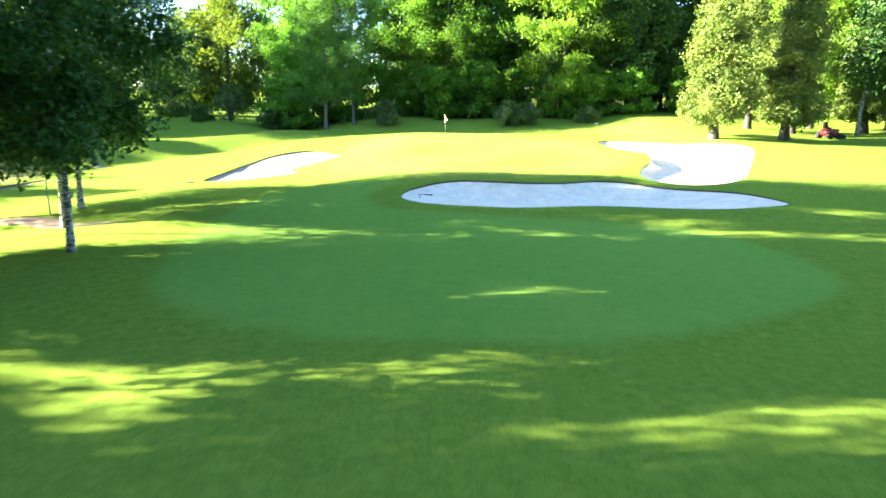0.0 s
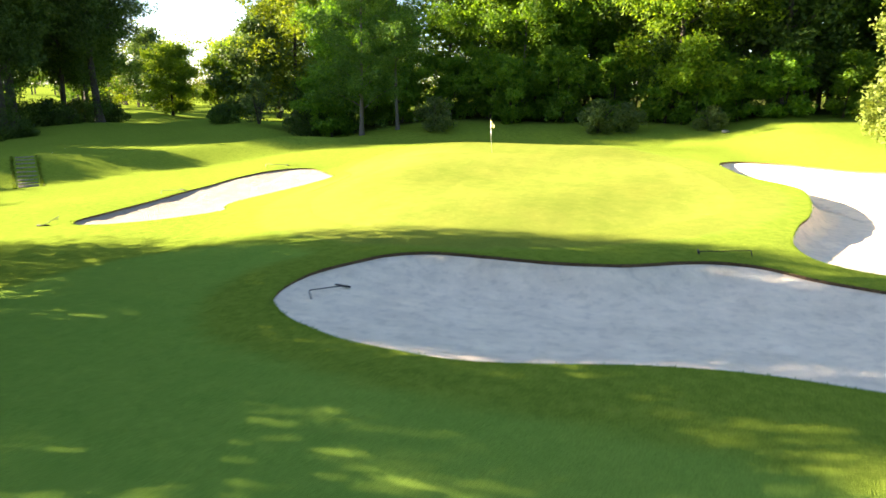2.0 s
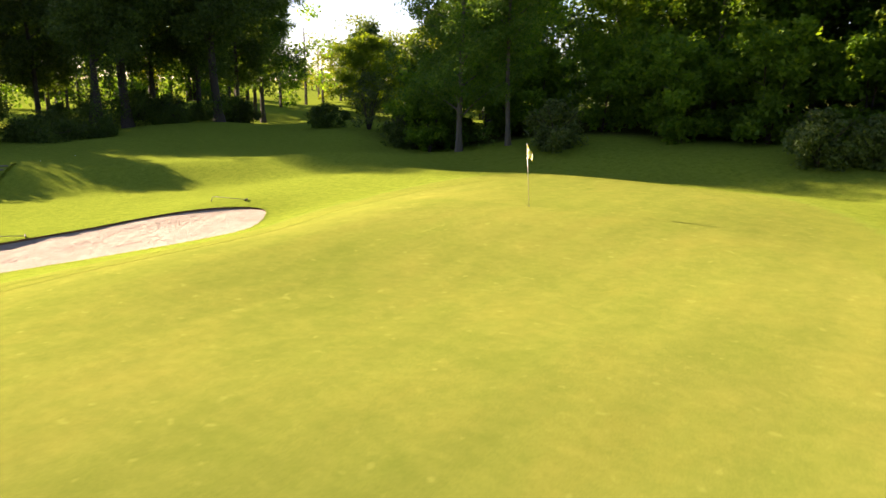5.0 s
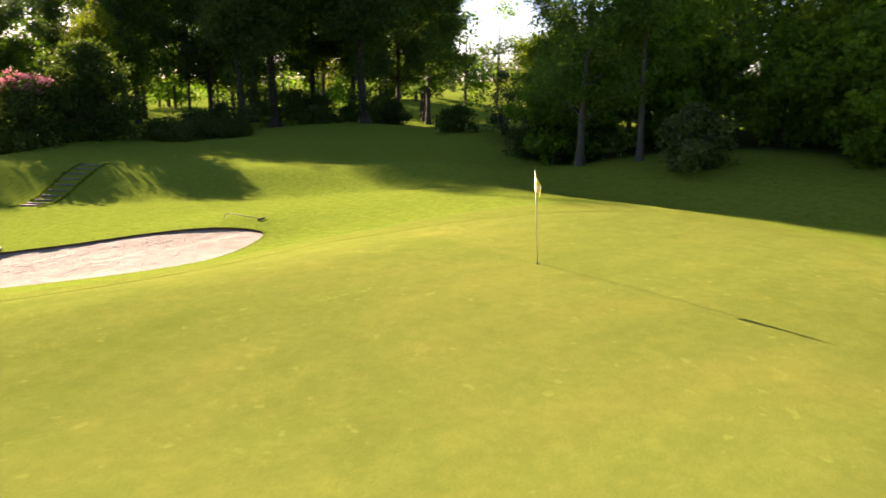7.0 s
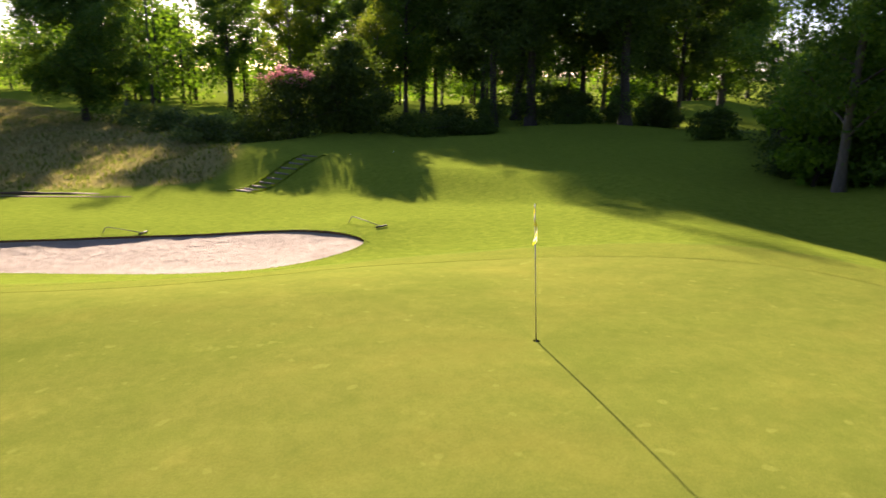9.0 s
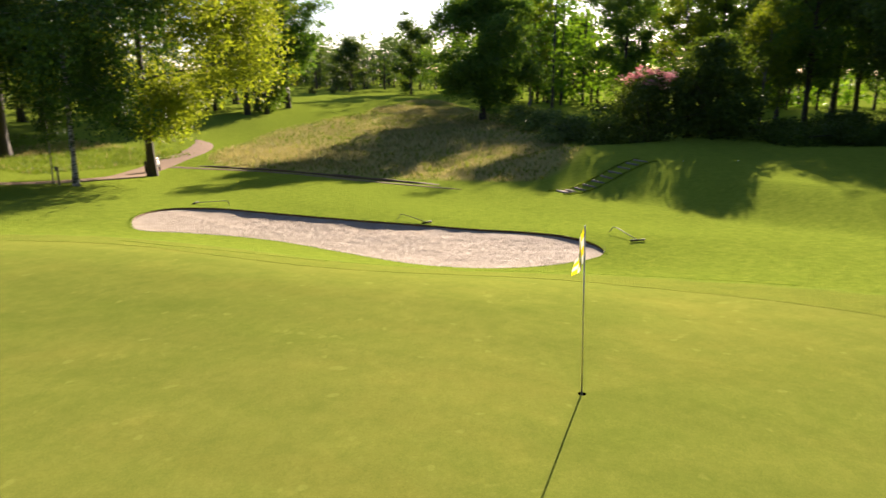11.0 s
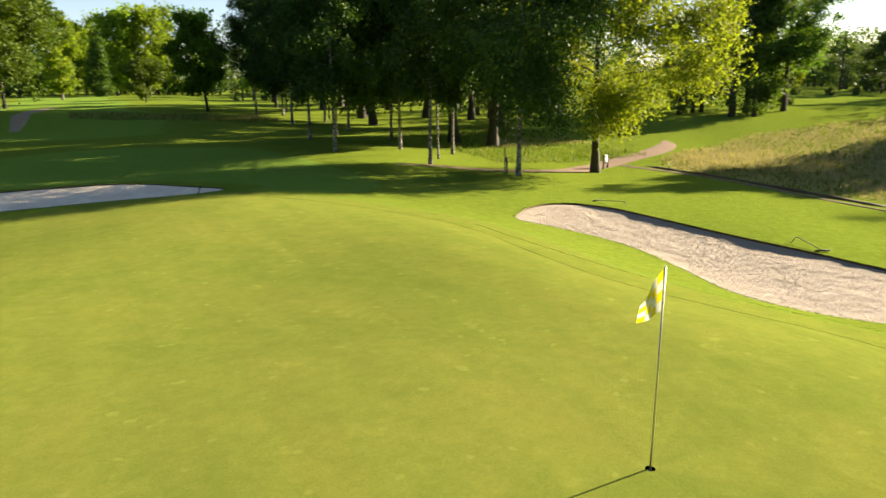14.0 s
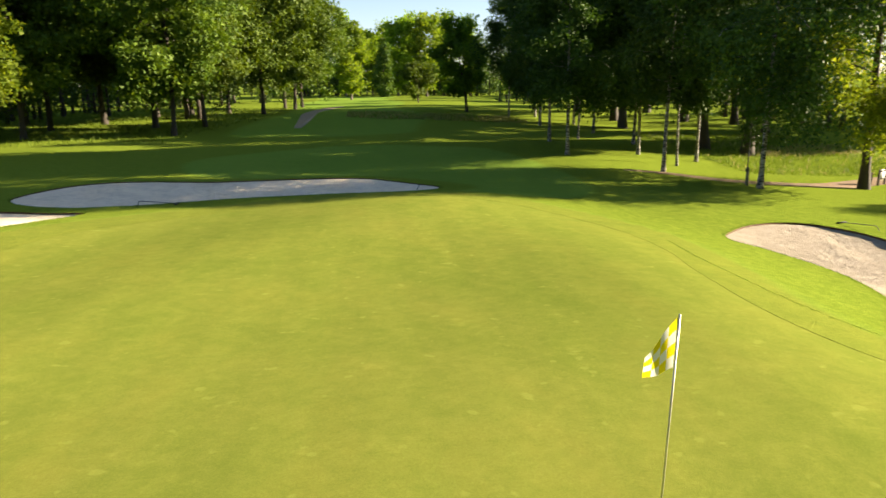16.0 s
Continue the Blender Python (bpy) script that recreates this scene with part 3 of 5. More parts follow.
# ---- trees ----
def tube(verts, faces, points, radii, sides=7):
    base = len(verts)
    for i, (p, r) in enumerate(zip(points, radii)):
        a = (points[min(i + 1, len(points) - 1)] - points[max(i - 1, 0)])
        a.normalize()
        u = a.orthogonal().normalized()
        v = a.cross(u)
        for k in range(sides):
            t = 2 * math.pi * k / sides
            q = p + (u * math.cos(t) + v * math.sin(t)) * r
            verts.append((q.x, q.y, q.z))
    for i in range(len(points) - 1):
        for k in range(sides):
            a, b = base + i * sides + k, base + i * sides + (k + 1) % sides
            faces.append([a, b, b + sides, a + sides])
    verts.append(tuple(points[-1]))
    tip = len(verts) - 1
    last = base + (len(points) - 1) * sides
    faces.extend([last + k, last + (k + 1) % sides, tip] for k in range(sides))


def leaves(centres, spreads, per, size, rng, droop=0.0, flat=0.6, slim=0.62):
    """Small pointed leaves scattered in soft clumps."""
    c = np.repeat(np.array(centres), per, axis=0)
    s = np.repeat(np.array(spreads), per, axis=0)
    n = len(c)
    off = rng.normal(0, 1, (n, 3))
    off /= np.maximum(np.linalg.norm(off, axis=1, keepdims=True), 1e-6)
    off *= rng.random((n, 1)) ** 0.45
    pos = c + off * s[:, None] * np.array([1, 1, flat])
    pos[:, 2] -= droop * rng.random(n) * s
    d = rng.normal(0, 1, (n, 3))
    d[:, 2] -= 0.5 + droop
    d /= np.linalg.norm(d, axis=1, keepdims=True)
    side = np.cross(d, rng.normal(0, 1, (n, 3)) + np.array([0, 0, 0.8]))
    side /= np.maximum(np.linalg.norm(side, axis=1, keepdims=True), 1e-6)
    l = size * (0.65 + 0.7 * rng.random((n, 1)))
    w = l * slim
    skew = rng.uniform(0.5, 1.0, (n, 1))
    v = np.stack([pos - side * w * 0.1, pos + d * l * skew + side * w * 0.55, pos + d * l * (1.5 - skew) - side * w * 0.55], 1).reshape(-1, 3)
    return v, np.arange(n * 3).reshape(-1, 3)


def make_tree(name, label, bark, leaf, height, girth, crown_low, width, clumps, per, size, seed, shape="round", droop=0.0, stems=1, lean=0.0, clump=0.085, m=None, group="", core=0.1, ivy=None):
    """A tree: tapered trunk and limbs in one mesh, and a crown of small leaves round the limbs' twigs."""
    rng = np.random.default_rng(seed)
    r = random.Random(seed)
    verts, faces, spots = [], [], []
    for stem in range(stems):
        turn = r.uniform(0, 6.28)
        tilt = lean + (0.16 if stems > 1 else 0.0)
        pts, rad, steps = [], [], 11
        bend = [r.uniform(-0.02, 0.02) * height for _ in range(2)]
        for i in range(steps + 1):
            t = i / steps
            z = t * height * 0.94
            pts.append(Vector((math.cos(turn) * tilt * z + bend[0] * math.sin(t * 4.1), math.sin(turn) * tilt * z + bend[1] * math.sin(t * 3.3 + 1), z - 0.15)))
            flare = 1 + 0.5 * max(0, 1 - t * 14)
            rad.append(girth * flare * (1 - t) ** 0.8 * (0.75 if stems > 1 else 1) + 0.015)
        tube(verts, faces, pts, rad, 8 if size < 0.6 else 5)
        limbs = max(6, int((22 if size < 0.6 else 12) / stems))
        for k in range(limbs):
            t = crown_low + (0.97 - crown_low) * (k + r.random()) / limbs
            at = pts[min(int(t * steps), steps - 1)].lerp(pts[min(int(t * steps) + 1, steps)], t * steps - int(t * steps))
            u = (t - crown_low) / (1 - crown_low)
            if shape == "round":
                reach = width * (0.45 + 0.75 * math.sin(min(1, u * 0.92 + 0.14) * math.pi)) * 0.85
            elif shape == "cone":
                reach = width * (1.05 - u) ** 0.8 * min(1.0, 0.55 + u * 3)
            else:
                reach = width * (0.5 + 0.6 * math.sin((u * 0.85 + 0.1) * math.pi)) * (0.8 if shape == "tall" else 1)
            reach *= r.uniform(0.6, 1.15)
            a = k * 2.4 + r.uniform(-0.5, 0.5) + turn
            rise = {"round": 0.55, "cone": -0.08, "tall": 0.85, "weep": 0.6}[shape] * r.uniform(0.5, 1.2) * (1 - 0.3 * u)
            out = Vector((math.cos(a), math.sin(a), rise))
            sub = []
            for j in range(6):
                s = j / 5
                p = at + out * reach * s
                p.z -= droop * reach * s * s * 0.9
                p += Vector((r.uniform(-1, 1), r.uniform(-1, 1), r.uniform(-1, 1))) * 0.05 * reach * s
                sub.append(p)
            tube(verts, faces, sub, [max(0.012, girth * 0.36 * (1 - u * 0.7) * (1 - s * 0.85)) for s in (0, 0.2, 0.4, 0.6, 0.8, 1)], 4)
            for j in range(2):
                base = sub[2 + j]
                b = a + r.choice((-1, 1)) * r.uniform(0.5, 1.1)
                tip = base + Vector((math.cos(b), math.sin(b), rise * 0.8 - droop * 0.6)) * reach * r.uniform(0.3, 0.5)
                tube(verts, faces, [base, base.lerp(tip, 0.5), tip], [girth * 0.12, girth * 0.08, 0.01], 3)
                spots += [tip, base.lerp(tip, 0.6)]
            spots += sub[2:]
        spots.append(pts[-1])
        spots.append(pts[-2])
    pick = [spots[i] for i in rng.permutation(len(spots))[:clumps]]
    while len(pick) < clumps:
        q = spots[int(rng.integers(len(spots)))]
        pick.append(q + Vector(rng.normal(0, 0.05 * height, 3)))
    centres = np.array([tuple(p) for p in pick])
    centres[:, 2] += rng.normal(0, 0.022 * height, len(centres))
    centres[:, 2] = np.maximum(centres[:, 2], height * crown_low * 0.75)
    spreads = height * clump * (0.5 + 0.8 * rng.random(len(centres)))
    v, f = leaves(centres, spreads, per, size * 1.12, rng, droop, 0.85 if shape != "weep" else 1.15)
    # a shaded core of larger leaves round the limbs
    if core:
        inner = centres * np.array([0.55, 0.55, 1.0])
        cv, cf = leaves(inner, spreads * 1.3, max(3, int(per * core)), size * 1.6, rng, droop, 0.9)
        v, f = np.concatenate([v, cv]), np.concatenate([f, cf + len(v)])
    thing = empty(name, m or pose(0, 0, 0), label, "tree", group)
    from_arrays("trunk", verts, faces, bark, thing)
    from_arrays("crown", v, f, leaf, thing, smooth=False)
    if ivy:
        # ivy: how high it climbs, and how far it stands off the trunk
        high, wide = ivy
        z = high * rng.random(90) ** 0.8
        a = rng.random(90) * 6.283
        off = wide * (1.05 - 0.5 * z / high) * rng.uniform(0.3, 1.0, 90)
        iv, jf = leaves(np.c_[np.cos(a) * off, np.sin(a) * off, z + 0.2], 0.6 + 0.3 * rng.random(90), 60, 0.2, rng, 0.3, 1.0)
        iv[:, 2] = np.maximum(iv[:, 2], 0.0)
        from_arrays("ivy", iv, jf, LEAF_DARK, thing, "dark ivy climbing the trunk", smooth=False)
    return thing


def stand(x, y, turn=0.0, size=1.0, sink=0.1, tall=1.0):
    return pose(x, y, float(lay(x, y)) - sink, 0, 0, turn) @ Matrix.Diagonal((size, size, size * tall, 1))


def plant(first, places):
    """The first tree stands at the first place, copies at the others: x, y, turn, size."""
    x, y, turn, size = places[0]
    first.matrix_world = stand(x, y, turn, size)
    for x, y, turn, size in places[1:]:
        copy_thing(first, stand(x, y, turn, size))


# birches along the west side of the fairway
BIRCH = "slender birch with white bark and hanging dark green leaves"
plant(make_tree("birch_tree", BIRCH, BARK_BIRCH, LEAF_BIRCH, 16, 0.115, 0.25, 3.9, 165, 190, 0.215, 11, "weep", 0.5, clump=0.054, core=0.06, group="fairway birches"),
      [(-11.1, -42.65, 0, 1.0), (-18.9, -51.4, 80, 1.0), (-15.7, -69.0, 200, 1.05)])
plant(make_tree("birch_tree", BIRCH, BARK_BIRCH, LEAF_BIRCH, 17, 0.12, 0.33, 3.9, 160, 185, 0.215, 12, "weep", 0.5, clump=0.054, lean=0.03, core=0.06, group="fairway birches"),
      [(-15.2, -36.0, 0, 0.95), (-16.7, -44.05, 140, 0.95), (-12.45, -52.3, 250, 1.0), (-20.0, -72.0, 120, 1.0), (-18.0, -82.0, 40, 1.0), (-14.6, -80.5, 300, 0.95), (-21.0, -91.0, 190, 1.05), (-18.7, -60.8, 10, 1.0), (-20.5, -43.0, 70, 0.9)])
plant(make_tree("birch_tree", "birch with a forked pale trunk beside the gravel path", BARK_BIRCH, LEAF_BIRCH, 16, 0.13, 0.27, 4.8, 290, 150, 0.18, 13, "weep", 0.5, clump=0.064, lean=0.02, core=0.03),
      [(-17.85, -29.9, 40, 1.0)])
plant(make_tree("young_birch", "thin young birch stem with sparse leaves", BARK_BIRCH, LEAF_BIRCH, 11, 0.075, 0.5, 1.6, 40, 40, 0.22, 14, "weep", 0.4, group="young birches"),
      [(-17.7, -39.7, 0, 1.0), (-22.5, -78.0, 50, 1.0), (-15.5, -55.0, 90, 0.9), (-18.3, -31.9, 200, 0.45)])
# maple and old oaks behind them
plant(make_tree("maple_tree", "broad sunlit maple with yellow-green leaves by the path", BARK, LEAF_MAPLE, 19.5, 0.25, 0.2, 7.6, 400, 215, 0.19, 21, "round", 0.36, clump=0.078, core=0.05),
      [(-25.5, -32.25, 0, 1.0)])
OAK = "tall old oak with a thick brown trunk"
# the oak at (-36.5, -61.2) is added to shade the near fairway
plant(make_tree("oak_tree", OAK, BARK, LEAF_BIRCH, 20, 0.42, 0.27, 6.4, 150, 150, 0.33, 22, "round", 0.22, clump=0.06, core=0.12, group="old oaks"),
      [(-26.5, -46.6, 0, 1.0), (-24.5, -68.0, 90, 1.0), (-37.0, -69.5, 200, 0.9), (-36.5, -61.2, 50, 0.88), (-30.0, -84.0, 150, 1.0), (-28.0, -96.0, 70, 1.0), (-36.0, -92.0, 300, 1.0), (-34.0, -106.0, 20, 1.0)])
plant(make_tree("oak_tree", OAK, BARK, LEAF_BIRCH, 21, 0.42, 0.32, 6.4, 150, 150, 0.33, 23, "round", 0.22, clump=0.06, core=0.12, group="old oaks"),
      [(-24.3, -49.9, 0, 1.0), (-34.0, -75.0, 160, 1.0), (-27.0, -78.0, 240, 1.0)])
# twin-stemmed dark tree at the far end, and the row east of the fairway
plant(make_tree("linden_tree", "dense dark green linden with twin trunks", BARK, LEAF, 13, 0.22, 0.2, 4.2, 148, 65, 0.42, 31, "round", 0.1, stems=2, group="fairway end trees"),
      [(-11.3, -94.0, 0, 1.0), (-24, -108, 90, 1.1)])
ROW = "leafy green ash tree in the row beside the fairway"
plant(make_tree("ash_tree", ROW, BARK, LEAF_ROW, 15, 0.17, 0.19, 5.4, 200, 140, 0.29, 32, "round", 0.12, clump=0.082, group="east row"),
      [(20.3, -63.4, 0, 1.28), (24.4, -72.9, 70, 1.22), (31.8, -79.7, 150, 1.34), (22.6, -85.0, 200, 1.22), (16.6, -95.2, 250, 1.16), (13.4, -107.5, 20, 1.10), (26.0, -96.0, 110, 1.28), (38.5, -66.0, 50, 1.22)])
plant(make_tree("ash_tree", ROW, BARK, LEAF_ROW, 16, 0.18, 0.19, 5.6, 200, 140, 0.29, 33, "round", 0.14, clump=0.082, group="east row"),
      [(19.4, -72.8, 0, 1.20), (35.0, -72.3, 90, 1.20), (24.3, -85.3, 40, 1.20), (21.9, -98.2, 130, 1.20), (15.4, -112.5, 210, 1.08), (13.0, -117.5, 280, 1.02), (29.0, -90.0, 10, 1.20), (33.0, -62.0, 170, 1.08), (40.5, -80.0, 20, 1.32)])
plant(make_tree("oak_tree", "broad sunlit oak beside the fairway", BARK, LEAF_BRIGHT, 13, 0.25, 0.2, 5.5, 162, 86, 0.36, 34, "round", 0.15), [(34.5, -54.0, 0, 1.15)])
# west: lone oak over the meadow, tall park trees behind the tee
plant(make_tree("oak_tree", "wide round oak standing alone at the meadow's edge", BARK, LEAF_ASH, 15.5, 0.36, 0.13, 7.4, 460, 120, 0.27, 41, "round", 0.25, clump=0.078), [(-71.2, -26.4, 0, 1.0)])
IVY = "tall airy park tree with dark ivy up its trunk"
plant(make_tree("park_tree", IVY, BARK, LEAF_DARK, 23, 0.42, 0.32, 5.6, 290, 115, 0.28, 42, "tall", 0.1, clump=0.06, group="trees behind the tee", core=0.06, ivy=(11, 2.0)),
      [(-50.6, 15.7, 0, 1.05), (-48.4, 11.5, 130, 0.76), (-57.5, 16.0, 220, 0.95), (-46.5, 22.5, 60, 0.95)])
PARK = "tall airy park tree with a bare dark trunk"
plant(make_tree("park_tree", PARK, BARK, LEAF_ASH, 22, 0.3, 0.25, 6.2, 230, 130, 0.3, 47, "tall", 0.1, clump=0.06, group="trees behind the tee", core=0.06),
      [(-58.0, 23.0, 80, 1.0), (-63.5, 41.0, 160, 0.9), (-59.0, 38.5, 20, 0.95), (-88.0, 13.5, 40, 1.0), (-71.0, 46.0, 320, 1.0), (-69.5, 7.0, 20, 0.95), (-77.0, 10.0, 210, 1.1), (-100.0, -15.0, 250, 1.0), (-97.0, -2.0, 110, 0.95), (-71.0, -53.4, 200, 0.95)])
plant(make_tree("park_tree", PARK, BARK, LEAF_DARK, 21, 0.28, 0.22, 6.2, 230, 130, 0.3, 43, "tall", 0.12, clump=0.06, group="trees behind the tee", core=0.06),
      [(-66.0, 14.5, 140, 1.0), (-56.0, 32.0, 90, 0.95), (-78.0, 22.0, 300, 1.0), (-82.0, 5.0, 70, 0.85), (-53.0, 25.0, 40, 0.95)])
plant(make_tree("park_tree", "tall airy park tree with light green leaves", BARK_GREY, LEAF_BRIGHT, 21, 0.28, 0.25, 6.0, 176, 80, 0.32, 44, "tall", 0.1, clump=0.065, group="trees behind the tee", core=0.0),
      [(-70.0, 30.0, 0, 1.0), (-79.3, -59.7, 20, 0.72), (-88.0, -6.0, 60, 0.9), (-104.0, -30.0, 220, 0.8), (-61.0, 3.0, 200, 0.55)])
# sunlit trees beyond the mound
plant(make_tree("oak_tree", "great sunlit oak beyond the mound", BARK, LEAF_BRIGHT, 25, 0.45, 0.12, 8.4, 330, 75, 0.4, 45, "round", 0.15, clump=0.07),
      [(-43.0, 66.0, 0, 1.0)])
plant(make_tree("linden_tree", "round sunlit linden beyond the mound", BARK, LEAF_LIME, 15, 0.25, 0.06, 6.4, 230, 115, 0.32, 46, "round", 0.15, clump=0.085, group="sunlit lindens"),
      [(-55.0, 67.0, 0, 0.95), (-63.5, 62.0, 90, 0.85), (-83.0, 92.0, 200, 0.9)])
# north wood behind the green
WOODS = "tall woodland tree at the edge of the dark wood"
plant(make_tree("woodland_tree", WOODS, BARK_GREY, LEAF, 20, 0.18, 0.10, 5.2, 270, 90, 0.27, 51, "tall", 0.12, clump=0.062, group="north wood"),
      [(-5.0, 27.0, 90, 1.05), (4.0, 29.0, 200, 1.1), (15.5, 28.0, 40, 1.1), (25.0, 30.0, 140, 1.1), (-19.0, 30.0, 260, 1.0), (36.0, 30.0, 10, 1.1)])
plant(make_tree("woodland_tree", WOODS, BARK_GREY, LEAF, 21, 0.16, 0.14, 5.0, 250, 90, 0.27, 52, "tall", 0.14, clump=0.06, group="north wood"),
      [(-1.0, 25.5, 120, 1.0), (8.0, 31.0, 20, 1.1), (-10.0, 31.0, 200, 1.05), (30.5, 26.0, 70, 1.0), (-24.0, 36.0, 300, 1.0)])
plant(make_tree("ash_tree", "tall ash with a straight grey trunk and low sweeping boughs", BARK_GREY, LEAF_ASH, 22, 0.26, 0.13, 6.6, 340, 130, 0.2, 57, "tall", 0.3, clump=0.05, core=0.08), [(-14.8, 17.5, 0, 0.76)])
plant(make_tree("ash_tree", "slender ash with a bare grey trunk", BARK_GREY, LEAF_ASH, 22, 0.21, 0.36, 5.4, 260, 115, 0.2, 58, "tall", 0.15, clump=0.05, core=0.08), [(-11.65, 18.1, 0, 0.76)])
plant(make_tree("woodland_tree", "dark dense woodland tree with a hidden trunk", BARK, LEAF_DARK, 20, 0.3, 0.08, 5.6, 230, 75, 0.33, 53, "tall", 0.12, clump=0.065, group="north wood"),
      [(13.0, 24.5, 0, 1.05), (18.5, 25.0, 60, 1.1), (-1.5, 32.0, 130, 1.1), (22.0, 23.0, 200, 1.0), (42.0, 24.0, 40, 1.0), (45.0, 10.0, 140, 1.0), (6.0, 36, 10, 1.2)])
plant(make_tree("locust_tree", "bright yellow-green locust tree with feathery sprays", BARK, LEAF_LIME, 17, 0.24, 0.12, 5.6, 250, 120, 0.24, 54, "tall", 0.3, clump=0.062, group="locusts"),
      [(13.3, 21.5, 0, 1.2), (38.0, 12.0, 90, 0.9)])
plant(make_tree("woodland_tree", "low leafy understorey tree at the wood's edge", BARK, LEAF, 8, 0.1, 0.05, 3.2, 122, 61, 0.34, 55, "round", 0.1, stems=2, group="understorey"),
      [(-18.5, 19.0, 0, 0.85), (-1.5, 20.5, 90, 0.9), (3.0, 22.0, 200, 1.0), (14.5, 20.5, 120, 0.8), (18.0, 21.0, 20, 0.8), (-8.0, 24.5, 300, 0.9), (26.0, 20.0, 250, 0.8), (-22.5, 26.5, 10, 0.9), (34, 20, 10, 0.9)])
plant(make_tree("woodland_tree", "dark leafy understorey shrub tree in the wood", BARK, LEAF, 7, 0.1, 0.03, 3.4, 122, 61, 0.36, 56, "round", 0.1, stems=3, group="understorey"),
      [(-20.5, 23.5, 0, 0.9), (-4.0, 23.5, 90, 1.0), (7.5, 24.0, 200, 1.0), (12.0, 22.0, 120, 1.0), (16.5, 23.0, 20, 1.0), (21.5, 20.5, 300, 0.9), (0.5, 24.5, 250, 1.0), (-13.0, 24.0, 160, 1.0), (-16.5, 26.0, 30, 1.0), (30.0, 22.0, 60, 1.0)])
# conifers by the east bunker
CONIFER = "broad sunlit conifer with drooping golden-green sprays"
plant(make_tree("conifer_tree", CONIFER, BARK, LEAF_CONIFER, 15, 0.34, 0.17, 3.5, 340, 120, 0.19, 61, "cone", 0.45, clump=0.052, group="conifers"),
      [(21.7, -8.0, 0, 1.0), (27.8, -6.6, 120, 1.0), (28.1, 3.0, 200, 0.85), (30.9, -0.6, 60, 0.9), (40.0, 5.0, 10, 1.0)])
plant(make_tree("birch_tree", "leaning pale birch beside the conifers", BARK_BIRCH, LEAF_BIRCH, 17, 0.16, 0.3, 3.2, 122, 58, 0.34, 62, "weep", 0.4, lean=0.08), [(36.9, 0.0, 0, 1.0)])
# far trees round the course
FAR = "distant green tree at the edge of the golf course"
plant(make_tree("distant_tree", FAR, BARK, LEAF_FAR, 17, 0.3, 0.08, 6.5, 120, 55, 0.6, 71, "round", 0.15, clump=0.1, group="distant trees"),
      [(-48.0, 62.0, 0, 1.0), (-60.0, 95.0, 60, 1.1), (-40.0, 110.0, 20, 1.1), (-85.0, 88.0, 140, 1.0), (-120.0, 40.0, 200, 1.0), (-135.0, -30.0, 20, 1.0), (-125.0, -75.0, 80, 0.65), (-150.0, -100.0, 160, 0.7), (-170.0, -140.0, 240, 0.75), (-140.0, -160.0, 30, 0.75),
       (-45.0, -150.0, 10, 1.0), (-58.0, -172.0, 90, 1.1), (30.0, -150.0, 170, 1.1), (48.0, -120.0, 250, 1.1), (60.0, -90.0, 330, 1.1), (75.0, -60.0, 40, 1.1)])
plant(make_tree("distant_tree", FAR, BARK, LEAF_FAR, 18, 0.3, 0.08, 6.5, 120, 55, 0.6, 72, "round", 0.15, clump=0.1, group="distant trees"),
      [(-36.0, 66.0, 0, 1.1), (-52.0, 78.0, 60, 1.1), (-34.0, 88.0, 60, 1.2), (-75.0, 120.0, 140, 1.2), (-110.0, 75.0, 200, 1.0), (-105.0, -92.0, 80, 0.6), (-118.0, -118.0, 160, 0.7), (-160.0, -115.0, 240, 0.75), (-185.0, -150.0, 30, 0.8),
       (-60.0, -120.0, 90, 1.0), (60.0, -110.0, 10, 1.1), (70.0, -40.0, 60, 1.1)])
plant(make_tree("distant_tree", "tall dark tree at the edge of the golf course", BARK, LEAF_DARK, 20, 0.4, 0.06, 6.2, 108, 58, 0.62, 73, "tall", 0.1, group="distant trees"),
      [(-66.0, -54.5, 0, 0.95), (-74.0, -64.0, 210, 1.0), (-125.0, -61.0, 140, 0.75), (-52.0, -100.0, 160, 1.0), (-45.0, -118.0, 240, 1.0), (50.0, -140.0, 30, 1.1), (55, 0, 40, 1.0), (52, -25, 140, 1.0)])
plant(make_tree("aspen_tree", "pale yellow-green aspen at the far end of the fairway", BARK_GREY, LEAF_LIME, 17.5, 0.22, 0.1, 4.2, 120, 70, 0.5, 75, "tall", 0.1, group="far aspens"),
      [(5.9, -158.0, 0, 1.0), (-6.3, -190.0, 70, 1.2), (-13.8, -190.0, 150, 1.28), (1.0, -199.0, 230, 1.05)])
plant(make_tree("spruce_tree", "dark narrow spruce before the pale aspens", BARK, LEAF_DARK, 14, 0.25, 0.05, 3.0, 110, 60, 0.5, 76, "cone", 0.2), [(-2.2, -182.0, 0, 1.0)])
plant(make_tree("hawthorn_tree", "small round leafy hawthorn on the far mound", BARK, LEAF_ROW, 8, 0.14, 0.12, 3.8, 130, 70, 0.34, 77, "round", 0.1, stems=3), [(-7.1, -131.0, 0, 1.0)])
plant(make_tree("poplar_tree", "tall narrow pale green poplar on the skyline", BARK_GREY, LEAF_LIME, 24, 0.3, 0.08, 2.8, 108, 35, 0.7, 74, "tall", 0.05, group="poplars"),
      [(8.0, -196.0, 0, 0.9), (-10.0, -200.0, 40, 1.0), (-20.0, -205.0, 80, 1.05), (-2.0, -205.0, 120, 0.9), (20.0, -205.0, 160, 1.0), (-28.0, -210.0, 200, 1.0)])


